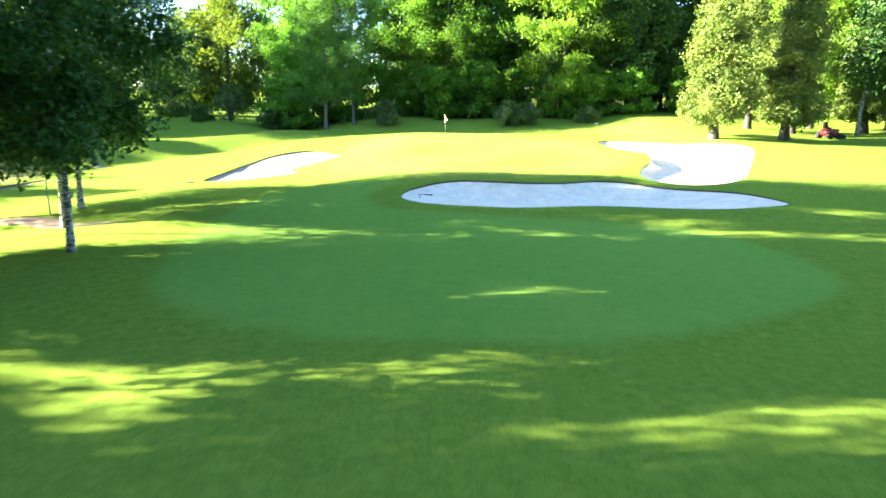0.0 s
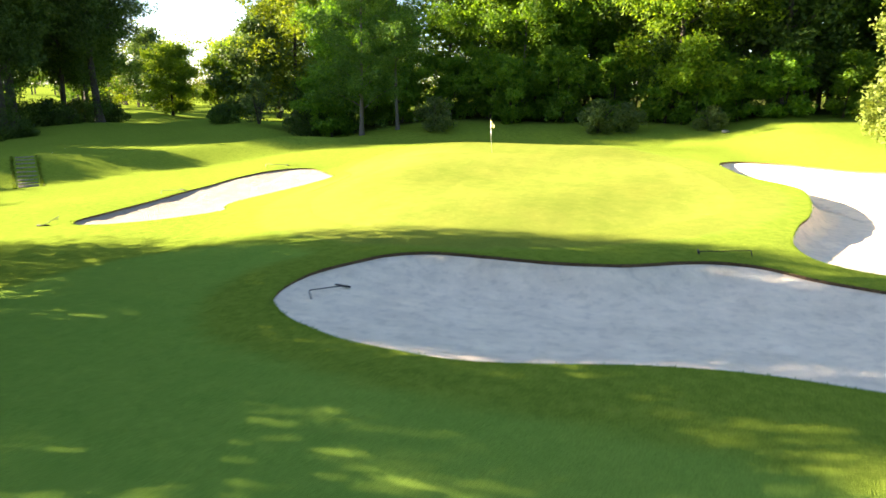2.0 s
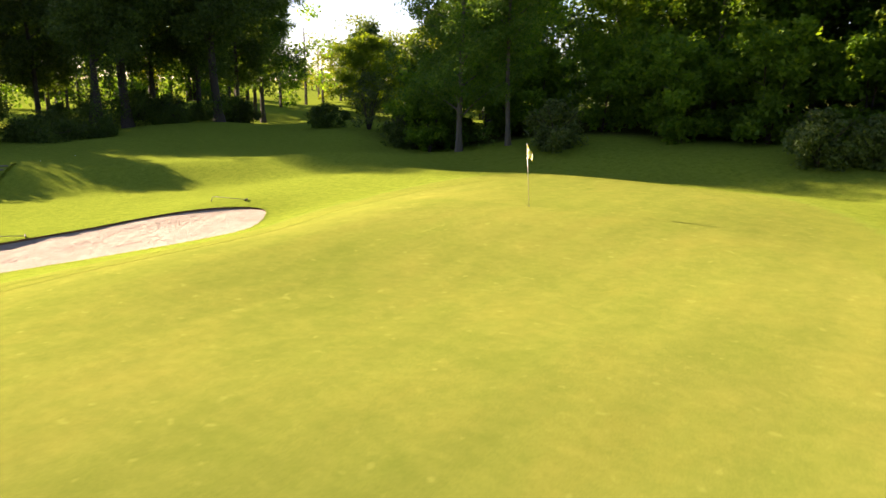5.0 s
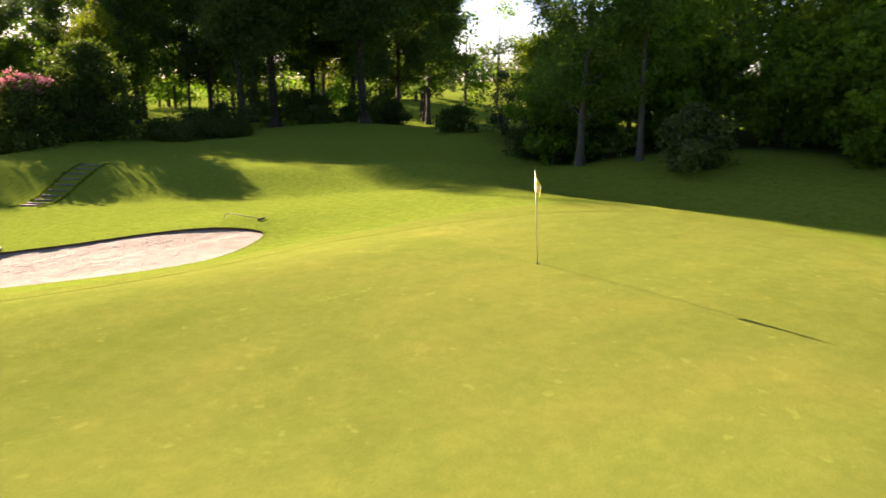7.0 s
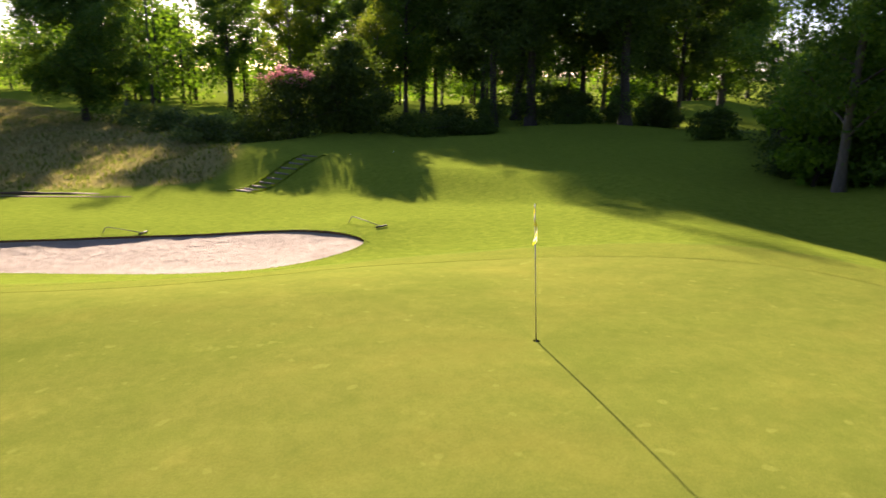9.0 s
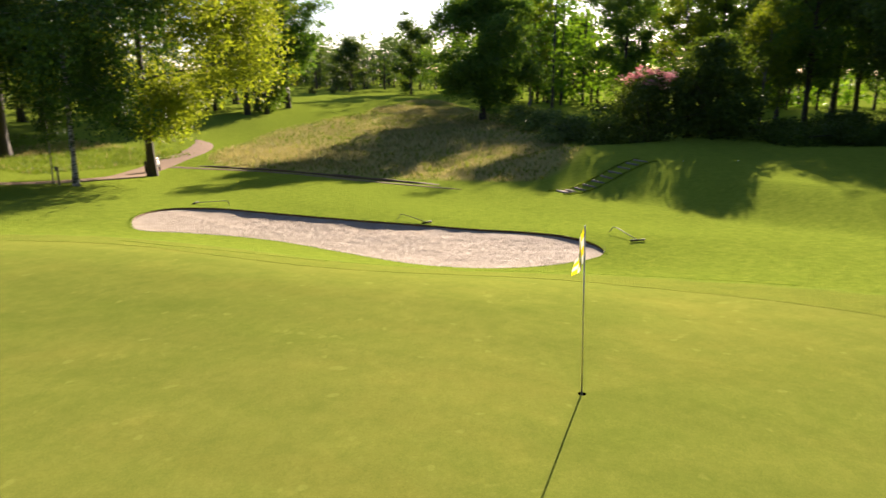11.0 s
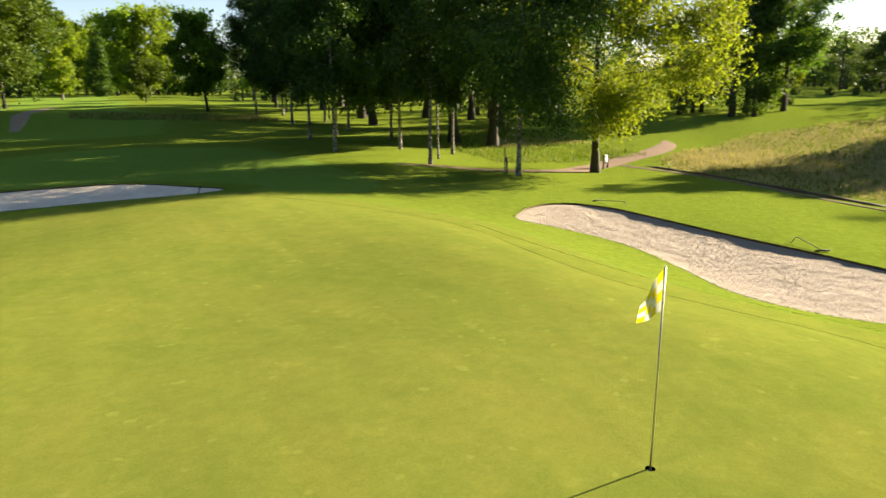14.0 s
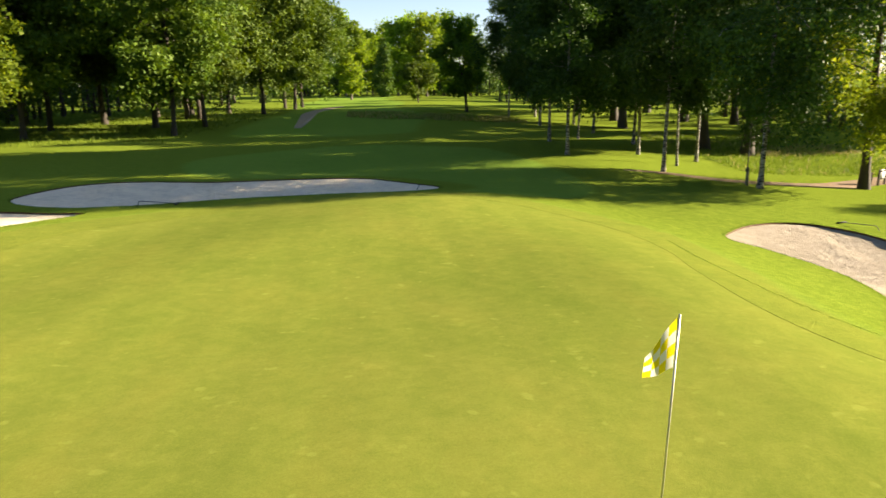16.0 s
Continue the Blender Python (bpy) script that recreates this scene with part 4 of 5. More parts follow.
def far_wood(name, line, count, depth, high, leaf, seed, label, fine=1.5):
    """A belt of far trees, too distant to tell apart: stems and leafy heads along a line."""
    rng = np.random.default_rng(seed)
    p = np.array(line, float)
    step = np.r_[0, np.cumsum(np.hypot(*np.diff(p, axis=0).T))]
    at = rng.uniform(0, step[-1], count)
    x, y = np.interp(at, step, p[:, 0]) + rng.normal(0, depth, count), np.interp(at, step, p[:, 1]) + rng.normal(0, depth, count)
    h = high * rng.uniform(0.65, 1.25, count)
    z = lay(x, y)
    verts, faces, centres, spreads = [], [], [], []
    for i in range(count):
        tube(verts, faces, [Vector((x[i], y[i], z[i] - 0.3)), Vector((x[i], y[i], z[i] + h[i] * 0.7))], [0.3, 0.1], 4)
        for k in range(9):
            u = rng.random()
            r = h[i] * 0.26 * math.sin(0.35 + 2.4 * u)
            a = rng.random() * 6.283
            centres.append((x[i] + math.cos(a) * r, y[i] + math.sin(a) * r, z[i] + h[i] * (0.08 + 0.84 * u)))
            spreads.append(h[i] * rng.uniform(0.12, 0.2))
    v, f = leaves(centres, np.array(spreads), int(24 * fine), high * 0.075 / fine ** 0.5, rng)
    n = len(verts)
    me = bpy.data.meshes.new(name)
    me.from_pydata(verts + v.tolist(), [], faces + (f + n).tolist())
    me.polygons.foreach_set("material_index", [0] * len(faces) + [1] * len(f))
    return tagged(finish(name, me, [BARK, leaf], smooth=False), label, "woods", kind="stuff")


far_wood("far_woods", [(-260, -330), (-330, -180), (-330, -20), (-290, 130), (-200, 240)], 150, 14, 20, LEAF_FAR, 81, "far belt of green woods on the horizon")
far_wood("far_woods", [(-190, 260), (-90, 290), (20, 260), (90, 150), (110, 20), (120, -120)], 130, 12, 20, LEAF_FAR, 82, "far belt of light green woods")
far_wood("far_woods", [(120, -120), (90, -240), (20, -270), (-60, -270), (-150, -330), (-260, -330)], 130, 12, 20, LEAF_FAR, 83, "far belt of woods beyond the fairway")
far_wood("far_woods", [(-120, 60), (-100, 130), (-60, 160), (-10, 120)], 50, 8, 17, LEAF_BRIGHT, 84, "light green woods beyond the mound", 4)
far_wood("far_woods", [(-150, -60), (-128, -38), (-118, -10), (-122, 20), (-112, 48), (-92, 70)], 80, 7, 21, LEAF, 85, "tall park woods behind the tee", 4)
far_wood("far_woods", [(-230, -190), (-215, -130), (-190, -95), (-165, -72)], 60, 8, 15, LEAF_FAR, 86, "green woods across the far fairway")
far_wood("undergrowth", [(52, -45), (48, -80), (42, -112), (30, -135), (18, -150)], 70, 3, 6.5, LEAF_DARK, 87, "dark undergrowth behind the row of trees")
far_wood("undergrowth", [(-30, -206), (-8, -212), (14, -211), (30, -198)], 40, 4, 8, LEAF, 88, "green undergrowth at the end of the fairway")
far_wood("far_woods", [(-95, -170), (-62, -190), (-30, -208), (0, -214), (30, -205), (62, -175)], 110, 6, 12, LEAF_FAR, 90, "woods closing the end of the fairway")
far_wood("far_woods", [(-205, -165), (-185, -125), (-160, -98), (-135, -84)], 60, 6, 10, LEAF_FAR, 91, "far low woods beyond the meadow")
far_wood("undergrowth", [(-66, -110), (-52, -128), (-36, -142), (-24, -150)], 40, 3, 5, LEAF_DARK, 89, "low dark undergrowth beyond the birches")
far_wood("undergrowth", [(-62, -50), (-59, -60), (-56, -72), (-50, -86)], 26, 2.5, 7.5, LEAF_DARK, 93, "dark undergrowth behind the old oaks", 3)
# scrub belt added so that it shades the turf between the oak trunks
far_wood("undergrowth", [(-43, -48), (-46, -56), (-44, -66), (-41, -80)], 18, 1.5, 4.6, LEAF_DARK, 94, "low dark scrub added to shade the ground among the old oaks", 3)
far_wood("wood_interior", [(-6, 37), (10, 40), (28, 36), (46, 26), (56, 8), (60, -12)], 110, 3.0, 19, LEAF_DARK, 92, "dark interior of the wood behind its edge", 2)


# ---- shrubs ----
def make_shrub(name, label, leaf, wide, high, clumps, per, size, seed, category="bush", group=""):
    rng = np.random.default_rng(seed)
    r = random.Random(seed)
    verts, faces, spots = [], [], []
    for k in range(12):
        a, reach = k * 2.4, wide * r.uniform(0.35, 0.95)
        tip = Vector((math.cos(a) * reach, math.sin(a) * reach, high * r.uniform(0.45, 0.92)))
        pts = [Vector((math.cos(a) * 0.1, math.sin(a) * 0.1, -0.1)), tip * 0.45 + Vector((0, 0, 0.15 * high)), tip]
        tube(verts, faces, pts, [0.05, 0.035, 0.01], 5)
        spots.append(tip)
    centres = []
    for i in range(clumps):
        a, u, q = rng.random() * 6.283, rng.random(), rng.random() ** 0.5
        z = high * (0.08 + 0.84 * u)
        rad = wide * q * (1 - max(0, u - 0.45) ** 2 * 2.4) * (0.85 + 0.3 * math.sin(a * 3 + seed))
        centres.append((math.cos(a) * rad, math.sin(a) * rad, z))
    v, f = leaves(centres, 0.22 * wide * (0.6 + 0.8 * rng.random(clumps)) + 0.08, per, size, rng, 0.1, 0.8)
    v[:, 2] = np.maximum(v[:, 2], 0.0)
    thing = empty(name, pose(0, 0, 0), label, category, group)
    from_arrays("stem", verts, faces, BARK, thing)
    from_arrays("foliage", v, f, leaf, thing, smooth=False)
    return thing


plant(make_shrub("laurel_bush", "rounded grey-green bush at the wood's edge", LEAF_SHRUB, 1.9, 3.0, 70, 90, 0.2, 5, group="edge bushes"),
      [(-7.7, 17.0, 0, 1.0), (6.4, 17.0, 80, 0.95), (8.6, 17.6, 160, 0.85), (-22.5, 21.0, 40, 0.8), (15.6, 18.2, 250, 0.7)])
plant(make_shrub("yew_bush", "dense dark rounded bush", LEAF_DARK, 1.9, 2.6, 70, 90, 0.2, 6, group="dark bushes"),
      [(-31.2, 21.4, 0, 0.8), (-21.0, 20.4, 60, 1.35), (-18.6, 22.0, 150, 1.2), (-44.5, 9.8, 90, 0.8), (-80.6, -60.6, 30, 0.8), (-66.0, 20.0, 130, 0.9), (-52.0, 24.0, 40, 0.9), (-46.0, 17.5, 200, 0.8), (-38.0, 31.0, 100, 0.5), (-60.0, 14.0, 280, 1.0), (-50.5, 19.5, 20, 1.4), (-48.6, 26.5, 110, 1.3), (-54.0, 29.0, 170, 1.4), (-56.5, 20.5, 230, 1.5)])
plant(make_shrub("willow_shrub", "airy multi-stemmed shrub tree", LEAF_SHRUB, 2.3, 5.5, 60, 50, 0.2, 7, group="airy shrubs"), [(-28.3, 23.6, 0, 0.9)])
plant(make_shrub("hedge", "low dark clipped hedge behind the tee", LEAF_DARK, 3.0, 1.5, 70, 90, 0.2, 8, "hedge", group="hedges"),
      [(-45.5, 4.5, 20, 1.0), (-50.0, 8.5, 0, 1.1), (-46.5, 8.0, 60, 0.9), (-52.5, 1.0, 90, 1.1), (-52.0, -8.0, 60, 1.1)])
rhodo = make_shrub("rhododendron", "huge dark rhododendron topped with pink blossom", LEAF_DARK, 4.6, 5.2, 120, 100, 0.24, 9)
rng = np.random.default_rng(19)
v, f = leaves([(1.0 + rng.normal(0, 0.9), rng.normal(0, 1.1), 4.7 + rng.normal(0, 0.3)) for _ in range(24)], 0.3 + 0.2 * rng.random(24), 40, 0.16, rng)
from_arrays("blossom", v, f, PINK, rhodo, "pink blossom", smooth=False)
plant(rhodo, [(-46.8, -4.8, 0, 1.08)])
plant(make_shrub("holly_bush", "huge dark holly dome beside the rhododendron", LEAF_DARK, 3.7, 7.4, 150, 110, 0.28, 18), [(-47.2, -0.6, 0, 1.0)])
plant(make_shrub("heather_bush", "low mound of mixed green shrubs", LEAF_SHRUB, 3.2, 2.0, 80, 70, 0.22, 10, group="bank shrubs"),
      [(-54.0, -12.0, 0, 1.0), (-60.0, -16.0, 90, 1.0), (-50.0, -7.0, 180, 1.0), (-66.0, -20.0, 40, 1.0)])
plant(make_shrub("sapling", "small young bush on the far fairway", LEAF_SHRUB, 0.9, 1.6, 30, 50, 0.2, 12, group="saplings"),
      [(-108.0, -80.0, 0, 1.0), (-112.0, -76.0, 60, 0.9), (-116.0, -74.0, 120, 1.0), (-104.0, -84.0, 180, 0.7)])


# ---- tall meadow grass ----
def blades(name, spots, high, wide, mat, seed, label, category, fan=3, bend=0.35):
    rng = np.random.default_rng(seed)
    n = len(spots)
    base = np.repeat(np.array(spots), fan, axis=0) + np.c_[rng.normal(0, wide * 1.5, (n * fan, 2)), np.zeros(n * fan)]
    a = rng.random(n * fan) * 6.283
    h = np.repeat(np.asarray(high) * np.ones(n), fan) * (0.6 + 0.7 * rng.random(n * fan))
    side = np.c_[np.cos(a), np.sin(a), 0 * a] * wide * (0.6 + 0.8 * rng.random((n * fan, 1)))
    lean = np.c_[-np.sin(a), np.cos(a), 0 * a] * (h * bend * rng.normal(0, 1, n * fan))[:, None]
    up = np.c_[0 * a, 0 * a, h]
    v = np.stack([base - side, base + side, base + lean * 0.4 + up * 0.6 + side * 0.6, base + lean * 0.4 + up * 0.6 - side * 0.6, base + lean + up], 1).reshape(-1, 3)
    k = np.arange(n * fan)[:, None] * 5
    f = np.concatenate([k + [0, 1, 2], k + [0, 2, 3], k + [3, 2, 4]], 1).reshape(-1, 3)
    return tagged(from_arrays(name, v, f, mat, smooth=False), label, category, kind="stuff")


rng = np.random.default_rng(77)
px, py = rng.uniform(-112, -29, 36000), rng.uniform(-52, -8, 36000)
inside = signed(px[:18000], py[:18000], MEADOW)[0] < 0.4
inside = np.r_[inside, signed(px[18000:], py[18000:], MEADOW)[0] < 0.4]
px, py = px[inside], py[inside]
patch = np.array([0.5 + 0.5 * noise.noise(Vector((a * 0.09, b * 0.09, 0))) for a, b in zip(px, py)])
straw = patch + rng.normal(0, 0.12, len(px)) > 0.46
blades("meadow_grass", np.c_[px, py, lay(px, py) - 0.05][straw], 0.1 + 0.36 * patch[straw], 0.010, HAY, 3, "tall dry golden meadow grass", "tall grass", 7, 0.7)
pick = (~straw & (rng.random(len(px)) < 0.6)) | (rng.random(len(px)) < 0.15)
blades("meadow_grass", np.c_[px, py, lay(px, py) - 0.05][pick], 0.2 + 0.2 * patch[pick], 0.025, BLADE, 4, "green blades among the dry meadow grass", "tall grass", 3)
bx, by = rng.uniform(-36, -22, 5000), rng.uniform(-60, -38, 5000)
pale = ((by > -50) & (by < -45.5) & (bx < -27) & (rng.random(len(bx)) < 0.75)) | (rng.random(len(bx)) < 0.06)
blades("rough_grass", np.c_[bx, by, lay(bx, by) - 0.05][pale], 0.32, 0.012, HAY, 5, "straw-coloured long grass beside the oaks", "tall grass", 5)
blades("rough_grass", np.c_[bx, by, lay(bx, by) - 0.05][~pale], 0.28, 0.014, BLADE, 15, "long green grass under the oaks", "tall grass", 4)

bx, by = rng.uniform(15, 46, 3600), rng.uniform(-112, -56, 3600)
keep = bx > 15 + np.clip((by + 80) / 24, 0, 1) * 5
blades("rough_grass", np.c_[bx, by, lay(bx, by) - 0.05][keep], 0.3, 0.03, BLADE, 8, "long grass under the row of ash trees", "tall grass", 3)

# a strip of long grass across the far fairway
bx = rng.uniform(-15, 5, 2200)
by = -71.5 - 0.7 * np.clip(bx + 11, 0, 20) - 11 * rng.random(len(bx)) ** 1.3
pale = rng.random(len(bx)) < 0.55
blades("rough_grass", np.c_[bx, by, lay(bx, by) - 0.05][pale], 0.34, 0.02, HAY, 25, "strip of straw-coloured long grass across the fairway", "tall grass", 4)
blades("rough_grass", np.c_[bx, by, lay(bx, by) - 0.05][~pale], 0.28, 0.022, BLADE, 26, "green blades in the strip of long grass", "tall grass", 4)

# the step from the mown collar up to the rough
step = RIM + RIM / np.hypot(*RIM.T)[:, None] * 2.15
step = np.repeat(step[(step[:, 1] < 3) & (step[:, 1] > -15) & (step[:, 0] < 0)], 12, axis=0)
step = step + (np.roll(step, -12, axis=0) - step) * rng.random((len(step), 1)) * (np.hypot(*(np.roll(step, -12, axis=0) - step).T) < 1)[:, None]
step = step + rng.normal(0, 0.04, step.shape)
keep = np.ones(len(step), bool)
for ring in (FRONT, WEST, EAST):
    keep &= signed(step[:, 0], step[:, 1], ring)[0] > 0.1
step = step[keep]
blades("collar_grass", np.c_[step, lay(*step.T) - 0.005], 0.018, 0.007, BLADE, 16, "low edge of rough grass round the mown collar", "grass", 3, 0.8)

# turf overhanging the bunkers' edges, and tufts in the rough round them
rim_spots = []
for ring in (FRONT, WEST, EAST):
    for _ in range(6):
        k = rng.integers(len(ring), size=len(ring))
        mid = ring.mean(0)
        q = ring[k] + rng.normal(0, 0.03, (len(ring), 2)) + (ring[k] - mid) / np.hypot(*(ring[k] - mid).T)[:, None] * rng.uniform(0.0, 0.12, (len(ring), 1))
        rim_spots.append(np.c_[q, lay(*q.T) - 0.01])
blades("edge_grass", np.concatenate(rim_spots), 0.032, 0.007, BLADE, 6, "fringe of grass blades along the bunker edges", "grass", 3, 1.4)
tx, ty = rng.uniform(-8, 24, 40000), rng.uniform(-39, -15, 40000)
clear = rng.random(len(tx)) < np.exp(-((ty + 25) / 5.5) ** 2) * np.exp(-((tx - 8) / 11) ** 2)
for ring, gap in ((RIM, 2.0), (FRONT, 0.05), (EAST, 0.05)):
    for part_ in np.array_split(np.arange(len(tx)), 4):
        clear[part_] &= signed(tx[part_], ty[part_], ring)[0] > gap
tx, ty = tx[clear], ty[clear]
blades("rough_grass", np.c_[tx, ty, lay(tx, ty) - 0.01], 0.024, 0.007, BLADE, 7, "short tufts of rough grass round the bunkers", "grass", 3, 0.7)


# ---- flagstick, cup and flag ----
def bar(bm, a, b, r, sides=10, r2=None):
    a, b = Vector(a), Vector(b)
    m = Matrix.Translation((a + b) / 2) @ (b - a).to_track_quat("Z", "Y").to_matrix().to_4x4()
    bmesh.ops.create_cone(bm, cap_ends=True, segments=sides, radius1=r, radius2=r if r2 is None else r2, depth=(b - a).length, matrix=m)


def block(bm, size, m=None, bevel=0.0):
    made = bmesh.ops.create_cube(bm, size=1.0, matrix=(m or Matrix()) @ Matrix.Diagonal((*size, 1)))
    if bevel:
        edges = list({e for v in made["verts"] for e in v.link_edges})
        bmesh.ops.bevel(bm, geom=edges, offset=bevel, segments=2, affect="EDGES")


top = Vector((-0.123, -0.093, 2.124))
flag = empty("golf_flag", pose(0, 0, 0), "leaning golf flagstick with a yellow and white chequered flag", "golf flag")
bm = bmesh.new()
bar(bm, (0, 0, -0.12), top, 0.011, 10, 0.009)
part("pole", bm, METAL, flag)
bm = bmesh.new()
bmesh.ops.create_uvsphere(bm, u_segments=10, v_segments=6, radius=0.012, matrix=Matrix.Translation(top))
part("pole_tip", bm, WHITE, flag)
down = -top.normalized()
bm = bmesh.new()
bar(bm, (0, 0, -0.10), (0, 0, -0.045), 0.03, 12, 0.02)
part("ferrule", bm, WHITE, flag, "white ferrule at the pole's foot")
cols, rows_ = 16, 16
grid, hang = [], Vector((0.97, -0.22, 0)).normalized()
side = hang.cross(Vector((0, 0, 1)))
for i in range(cols + 1):
    u = i / cols
    for j in range(rows_ + 1):
        w = j / rows_
        p = top + down * (0.012 + w * 0.44 * (1 - 0.55 * u))
        p = p + hang * (0.012 + 0.25 * u) + Vector((0, 0, -0.36 * u)) + side * (0.032 * math.sin(u * 6 + w * 1.5) * (0.3 + u))
        grid.append(p)
cells = {0: [], 1: []}
for i in range(cols):
    for j in range(rows_):
        k = i * (rows_ + 1) + j
        cells[(i * 4 // cols + j * 4 // rows_) % 2].append([k, k + 1, k + rows_ + 2, k + rows_ + 1])
me = bpy.data.meshes.new("cloth")
me.from_pydata([tuple(p) for p in grid], [], cells[0] + cells[1])
me.polygons.foreach_set("material_index", [0] * len(cells[0]) + [1] * len(cells[1]))
cloth = finish("cloth", me, [YELLOW, CLOTH], flag, "yellow and white chequered cloth")
cup = empty("golf_hole", pose(0, 0, 0), "white-lined golf hole cut in the green", "golf hole")
bm = bmesh.new()
bmesh.ops.create_cone(bm, cap_ends=False, segments=24, radius1=0.052, radius2=0.052, depth=0.11, matrix=Matrix.Translation((0, 0, float(lay(0, 0)) - 0.105)))
part("liner", bm, WHITE, cup)
bm = bmesh.new()
bmesh.ops.create_circle(bm, cap_ends=True, segments=24, radius=0.055, matrix=Matrix.Translation((0, 0, float(lay(0, 0)) - 0.155)))
part("cup_floor", bm, HOLE_SHADE, cup)


# ---- bunker rakes ----
def make_rake(x, y, turn, lift=0.0, tip=0.0, slope=0.0, grip=ALLOY):
    z = on_sand(x, y) if lift else float(lay(x, y))
    rake = empty("bunker_rake", pose(x, y, z, slope, tip, turn), "bunker rake with a black head and a thin bent handle", "rake", "bunker rakes")
    bm = bmesh.new()
    bar(bm, (0.0, 0, 0.05), (1.35, 0, 0.17), 0.014, 8)
    bar(bm, (1.35, 0, 0.17), (1.46, 0.06, 0.16), 0.014, 8)
    bar(bm, (1.46, 0.06, 0.16), (1.5, 0.16, -0.02), 0.014, 8)
    part("handle", bm, grip, rake)
    bm = bmesh.new()
    block(bm, (0.06, 0.52, 0.05), pose(0, 0, 0.05), 0.012)
    head = part("head", bm, BLACK, rake)
    bm = bmesh.new()
    for k in range(11):
        bar(bm, (0, -0.24 + k * 0.048, 0.03), (0.0, -0.24 + k * 0.048, -0.03), 0.008, 5, 0.003)
    part("tines", bm, BLACK, head)
    return rake


make_rake(-16.25, -9.35, -112)
make_rake(-13.65, -1.1, -142)
make_rake(-15.9, -20.3, 105)
make_rake(0.35, -27.7, -107, 0.03, -4.0, grip=BLACK)
make_rake(10.0, -23.45, -4, grip=BLACK)


# ---- timber steps up the tee bank ----
foot, head_ = Vector((-28.7, -7.2, -2.3)), Vector((-32.45, -3.3, -0.82))
steps = empty("timber_steps", pose(*foot), "weathered timber steps set into the grass bank", "steps")
inv = steps.matrix_world.inverted()
run = (head_ - foot)
turn = math.degrees(math.atan2(run.y, run.x))
for k in range(10):
    p = foot + run * ((k + 0.5) / 10)
    z = float(lay(p.x, p.y)) - 0.02
    bm = bmesh.new()
    block(bm, (0.08, 1.15, 0.12), pose(p.x, p.y, z + 0.03, 0, 2, turn + 3 * math.sin(k * 2.3)), 0.015)
    part("riser", bm, WOOD_GREY, steps).matrix_parent_inverse = inv
    bm = bmesh.new()
    q = p + run.normalized() * 0.3
    block(bm, (0.46, 1.1, 0.08), pose(q.x, q.y, z - 0.0, 0, 0, turn), 0.01)
    part("tread", bm, SOIL, steps).matrix_parent_inverse = inv

side = np.array([-run.y, run.x]) / math.hypot(run.x, run.y)
tuft = np.array(foot)[:2] + np.array(run)[:2] * rng.uniform(-0.02, 1.04, (900, 1)) + side * (0.71 + np.abs(rng.normal(0, 0.09, (900, 1)))) * rng.choice([-1, 1], (900, 1))
blades("step_grass", np.c_[tuft, lay(*tuft.T) - 0.01], 0.075, 0.02, BLADE, 17, "longer grass along both sides of the timber steps", "grass", 3, 0.6)


# ---- signs, posts, stone, machine, and litter on the green ----
def make_post_sign(x, y, turn, plate, high, label):
    z = float(lay(x, y))
    sign = empty("course_sign", pose(x, y, z, 0, 0, turn), label, "sign")
    bm = bmesh.new()
    block(bm, (0.09, 0.09, high + 0.2), pose(0, 0, high / 2 - 0.1), 0.008)
    part("post", bm, WOOD_GREY, sign)
    bm = bmesh.new()
    block(bm, (plate[0], 0.03, plate[1]), pose(0, -0.07, high - plate[1] / 2 + 0.03), 0.006)
    part("board", bm, STONE, sign, "grey board")
    return sign


tee_sign = empty("tee_sign", pose(-28.25, -34.4, float(lay(-28.25, -34.4)), 0, 0, 33.5), "round white tee sign between two dark posts by the path", "sign")
for x in (-0.5, 0.5):
    bm = bmesh.new()
    block(bm, (0.12, 0.1, 1.15), pose(x, 0, 0.42), 0.012)
    part("post", bm, BARK, tee_sign)
bm = bmesh.new()
bar(bm, (0, -0.025, 0.62), (0, 0.025, 0.62), 0.33, 28)
part("board", bm, WHITE, tee_sign, "round white board")
for z in (0.4, 0.84):
    bm = bmesh.new()
    block(bm, (0.9, 0.04, 0.06), pose(0, 0.05, z), 0.006)
    part("crossbar", bm, BARK, tee_sign)
make_post_sign(-17.8, -30.9, 35, (0.3, 0.22), 0.95, "small grey marker board on a wooden post")
bin_ = empty("litter_bin", pose(-27.3, -34.3, float(lay(-27.3, -34.3))), "dark litter bin on the grass beside the sign", "bin")
bm = bmesh.new()
bar(bm, (0, 0, 0), (0, 0, 0.7), 0.2, 16, 0.23)
part("body", bm, BLACK, bin_)
bm = bmesh.new()
bar(bm, (0, 0, 0.7), (0, 0, 0.76), 0.25, 16, 0.2)
part("lid", bm, BLACK, bin_)


def make_stone(name, x, y, r, mat, seed, label, category, group="", squash=0.5):
    bm = bmesh.new()
    bmesh.ops.create_icosphere(bm, subdivisions=3, radius=r)
    for v in bm.verts:
        v.co *= 1 + 0.3 * noise.noise(v.co / r * 0.9 + Vector((seed, 0, 0)))
        v.co.z *= squash
    ob = part(name, bm, mat)
    ob.matrix_world = pose(x, y, float(lay(x, y)) + r * squash * 0.4, 0, 0, seed * 40)
    return tagged(ob, label, category, group)


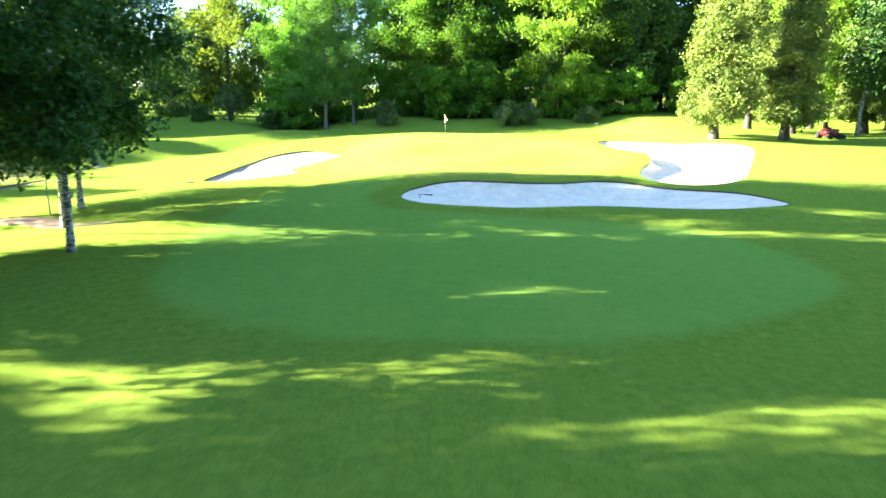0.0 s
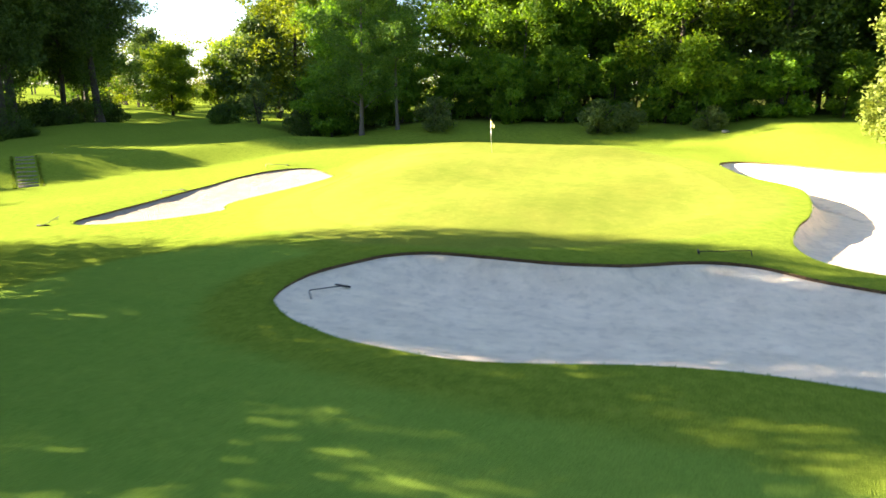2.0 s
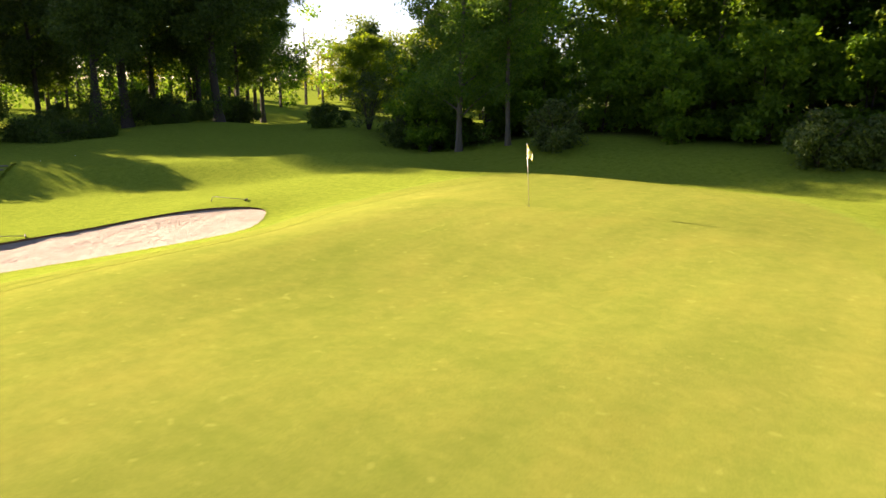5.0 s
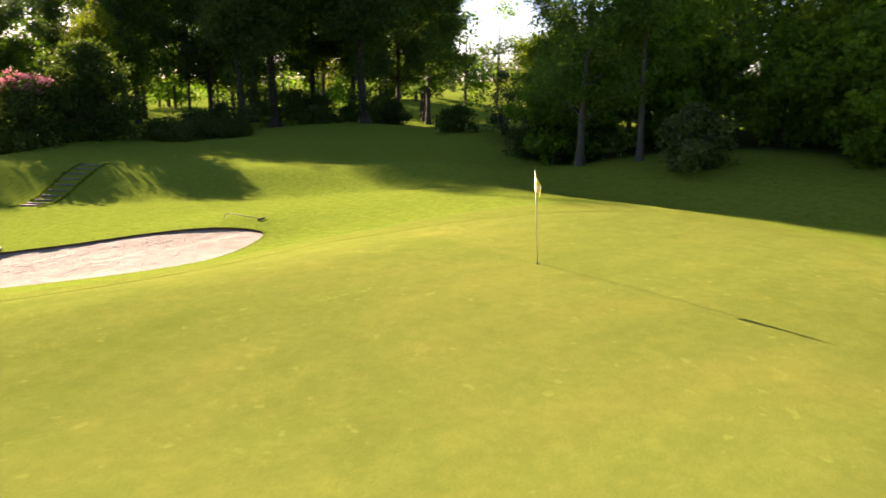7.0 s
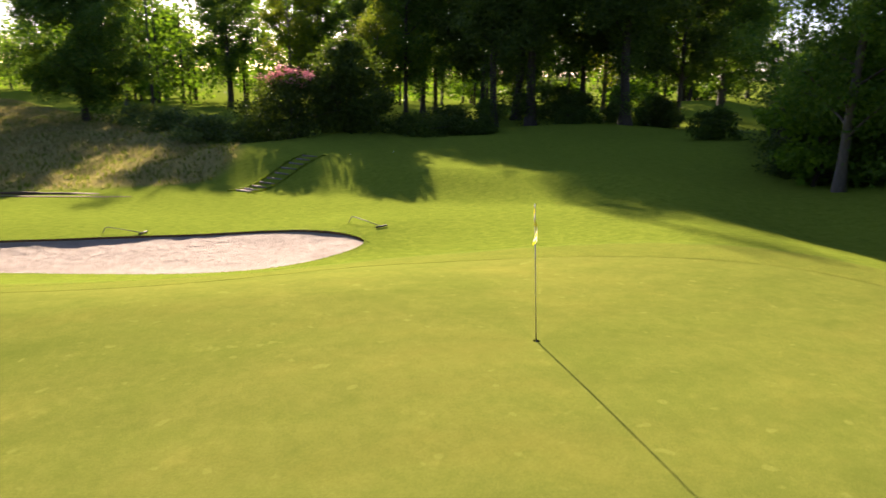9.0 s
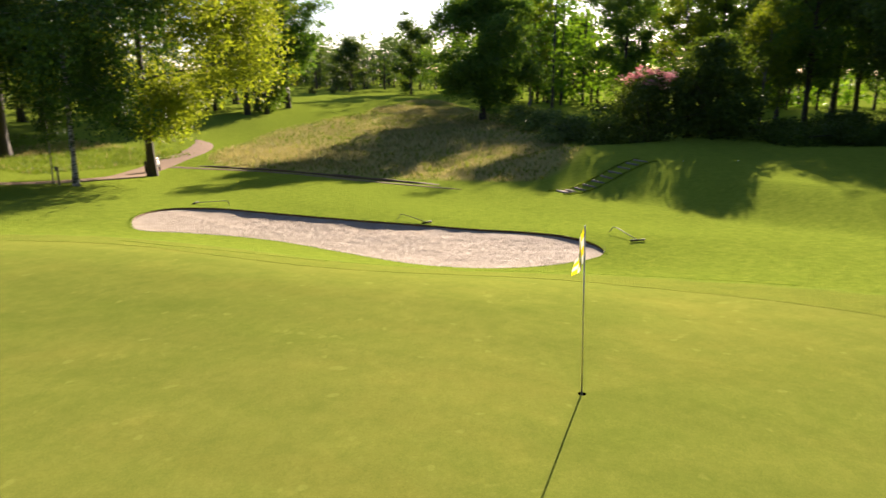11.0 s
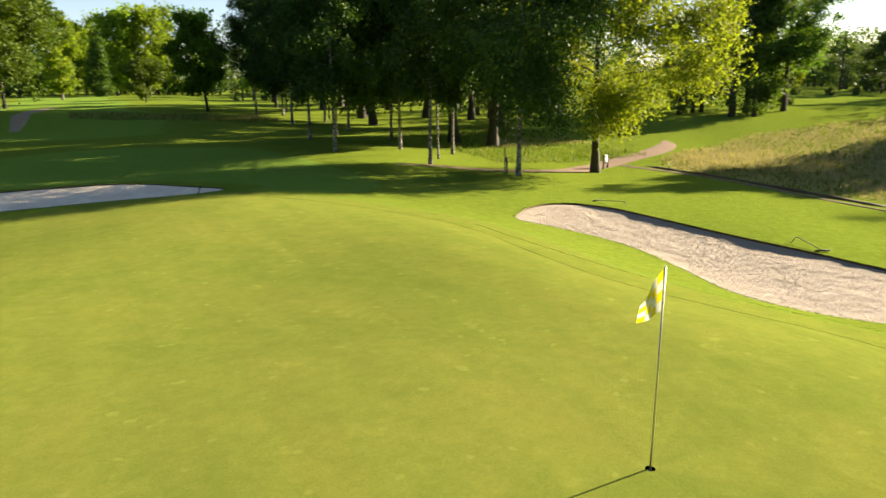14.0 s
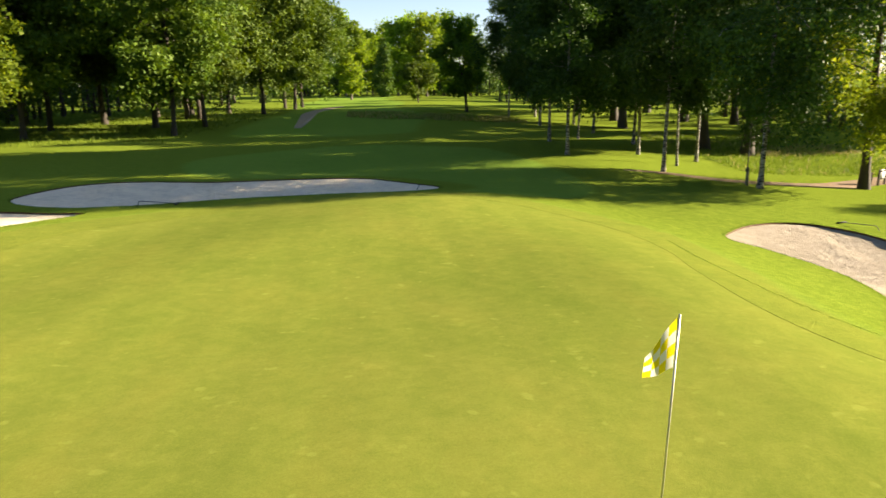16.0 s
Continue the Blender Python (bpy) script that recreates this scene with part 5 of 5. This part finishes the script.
make_stone("stone", 16.5, 17.0, 0.3, STONE, 3, "flat grey stone in the grass before the wood", "stone")
mower = empty("greens_mower", pose(32.6, -3.7, float(lay(32.6, -3.7)), 0, 0, 25), "red mower parked under the conifers", "mower")
bm = bmesh.new()
block(bm, (1.3, 0.9, 0.5), pose(0, 0, 0.55), 0.08)
part("body", bm, RED, mower)
bm = bmesh.new()
block(bm, (0.5, 0.5, 0.12), pose(-0.3, 0, 0.9), 0.04)
block(bm, (0.1, 0.5, 0.5), pose(-0.55, 0, 1.15, 0, -10, 0), 0.04)
part("seat", bm, BLACK, mower)
bm = bmesh.new()
bar(bm, (0.45, 0, 0.7), (0.25, 0, 1.2), 0.02)
part("steering_column", bm, BLACK, mower)
for a, b, r in ((-0.5, 0.55, 0.3), (-0.5, -0.55, 0.3), (0.55, 0.5, 0.24), (0.55, -0.5, 0.24)):
    bm = bmesh.new()
    bar(bm, (a, b - 0.11, r), (a, b + 0.11, r), r, 20)
    part("wheel", bm, BLACK, mower)
bm = bmesh.new()
block(bm, (0.35, 1.5, 0.25), pose(1.0, 0, 0.2), 0.05)
part("cutting_unit", bm, BLACK, mower)


def make_ball(x, y):
    bm = bmesh.new()
    bmesh.ops.create_uvsphere(bm, u_segments=14, v_segments=8, radius=0.0214)
    ob = part("golf_ball", bm, WHITE)
    on_green = signed(np.array([x]), np.array([y]), RIM)[0][0] < 0
    ob.location = (x, y, float(lay(x, y)) + 0.0214 - (0.022 if on_green else 0))
    return tagged(ob, "white golf ball lying on the mown turf", "golf ball", "balls")


for x, y in ((-33.2, 1.5), (-32.0, -1.2)):
    make_ball(x, y)


def make_leaf(x, y, turn, size, pale):
    bm = bmesh.new()
    pts = [(-1, 0, 0.1), (-0.3, 0.45, 0.28), (0.5, 0.4, 0.2), (1, 0, 0.05), (0.5, -0.4, 0.3), (-0.3, -0.45, 0.15)]
    vs = [bm.verts.new((a * size, b * size, c * size)) for a, b, c in pts]
    mid = bm.verts.new((0, 0, 0.02 * size))
    for i in range(6):
        bm.faces.new((vs[i], vs[(i + 1) % 6], mid))
    ob = part("fallen_leaf", bm, PALE_LEAF if pale else DARK_LEAF)
    on_green = signed(np.array([x]), np.array([y]), RIM)[0][0] < 0
    ob.matrix_world = pose(x, y, float(lay(x, y)) + (-0.018 if on_green else 0.004), 0, 0, turn)
    return tagged(ob, "pale dry fallen leaf on the grass" if pale else "dark dry fallen leaf on the grass", "leaf", "fallen leaves")


PALE_LEAF = plain("pale dry leaf", (0.6, 0.5, 0.33), 0.8)
DARK_LEAF = plain("dark dry leaf", (0.09, 0.05, 0.025), 0.8)
for x, y, turn, size, pale in ((-0.82, -1.79, 20, 0.04, 1), (1.04, 1.54, 70, 0.045, 1), (3.9, -1.62, 10, 0.035, 1), (1.24, -3.56, 0, 0.02, 0), (4.4, 0.6, 120, 0.03, 1)):
    make_leaf(x, y, turn, size, pale)
rng = np.random.default_rng(5)
for k in range(60):
    a, b = rng.uniform(-5, 9), rng.uniform(-18, 7)
    if signed(np.array([a]), np.array([b]), RIM)[0][0] < -0.3 and a * a + b * b > 0.3:
        make_leaf(a, b, rng.uniform(0, 360), rng.uniform(0.012, 0.03), rng.random() < 0.45)
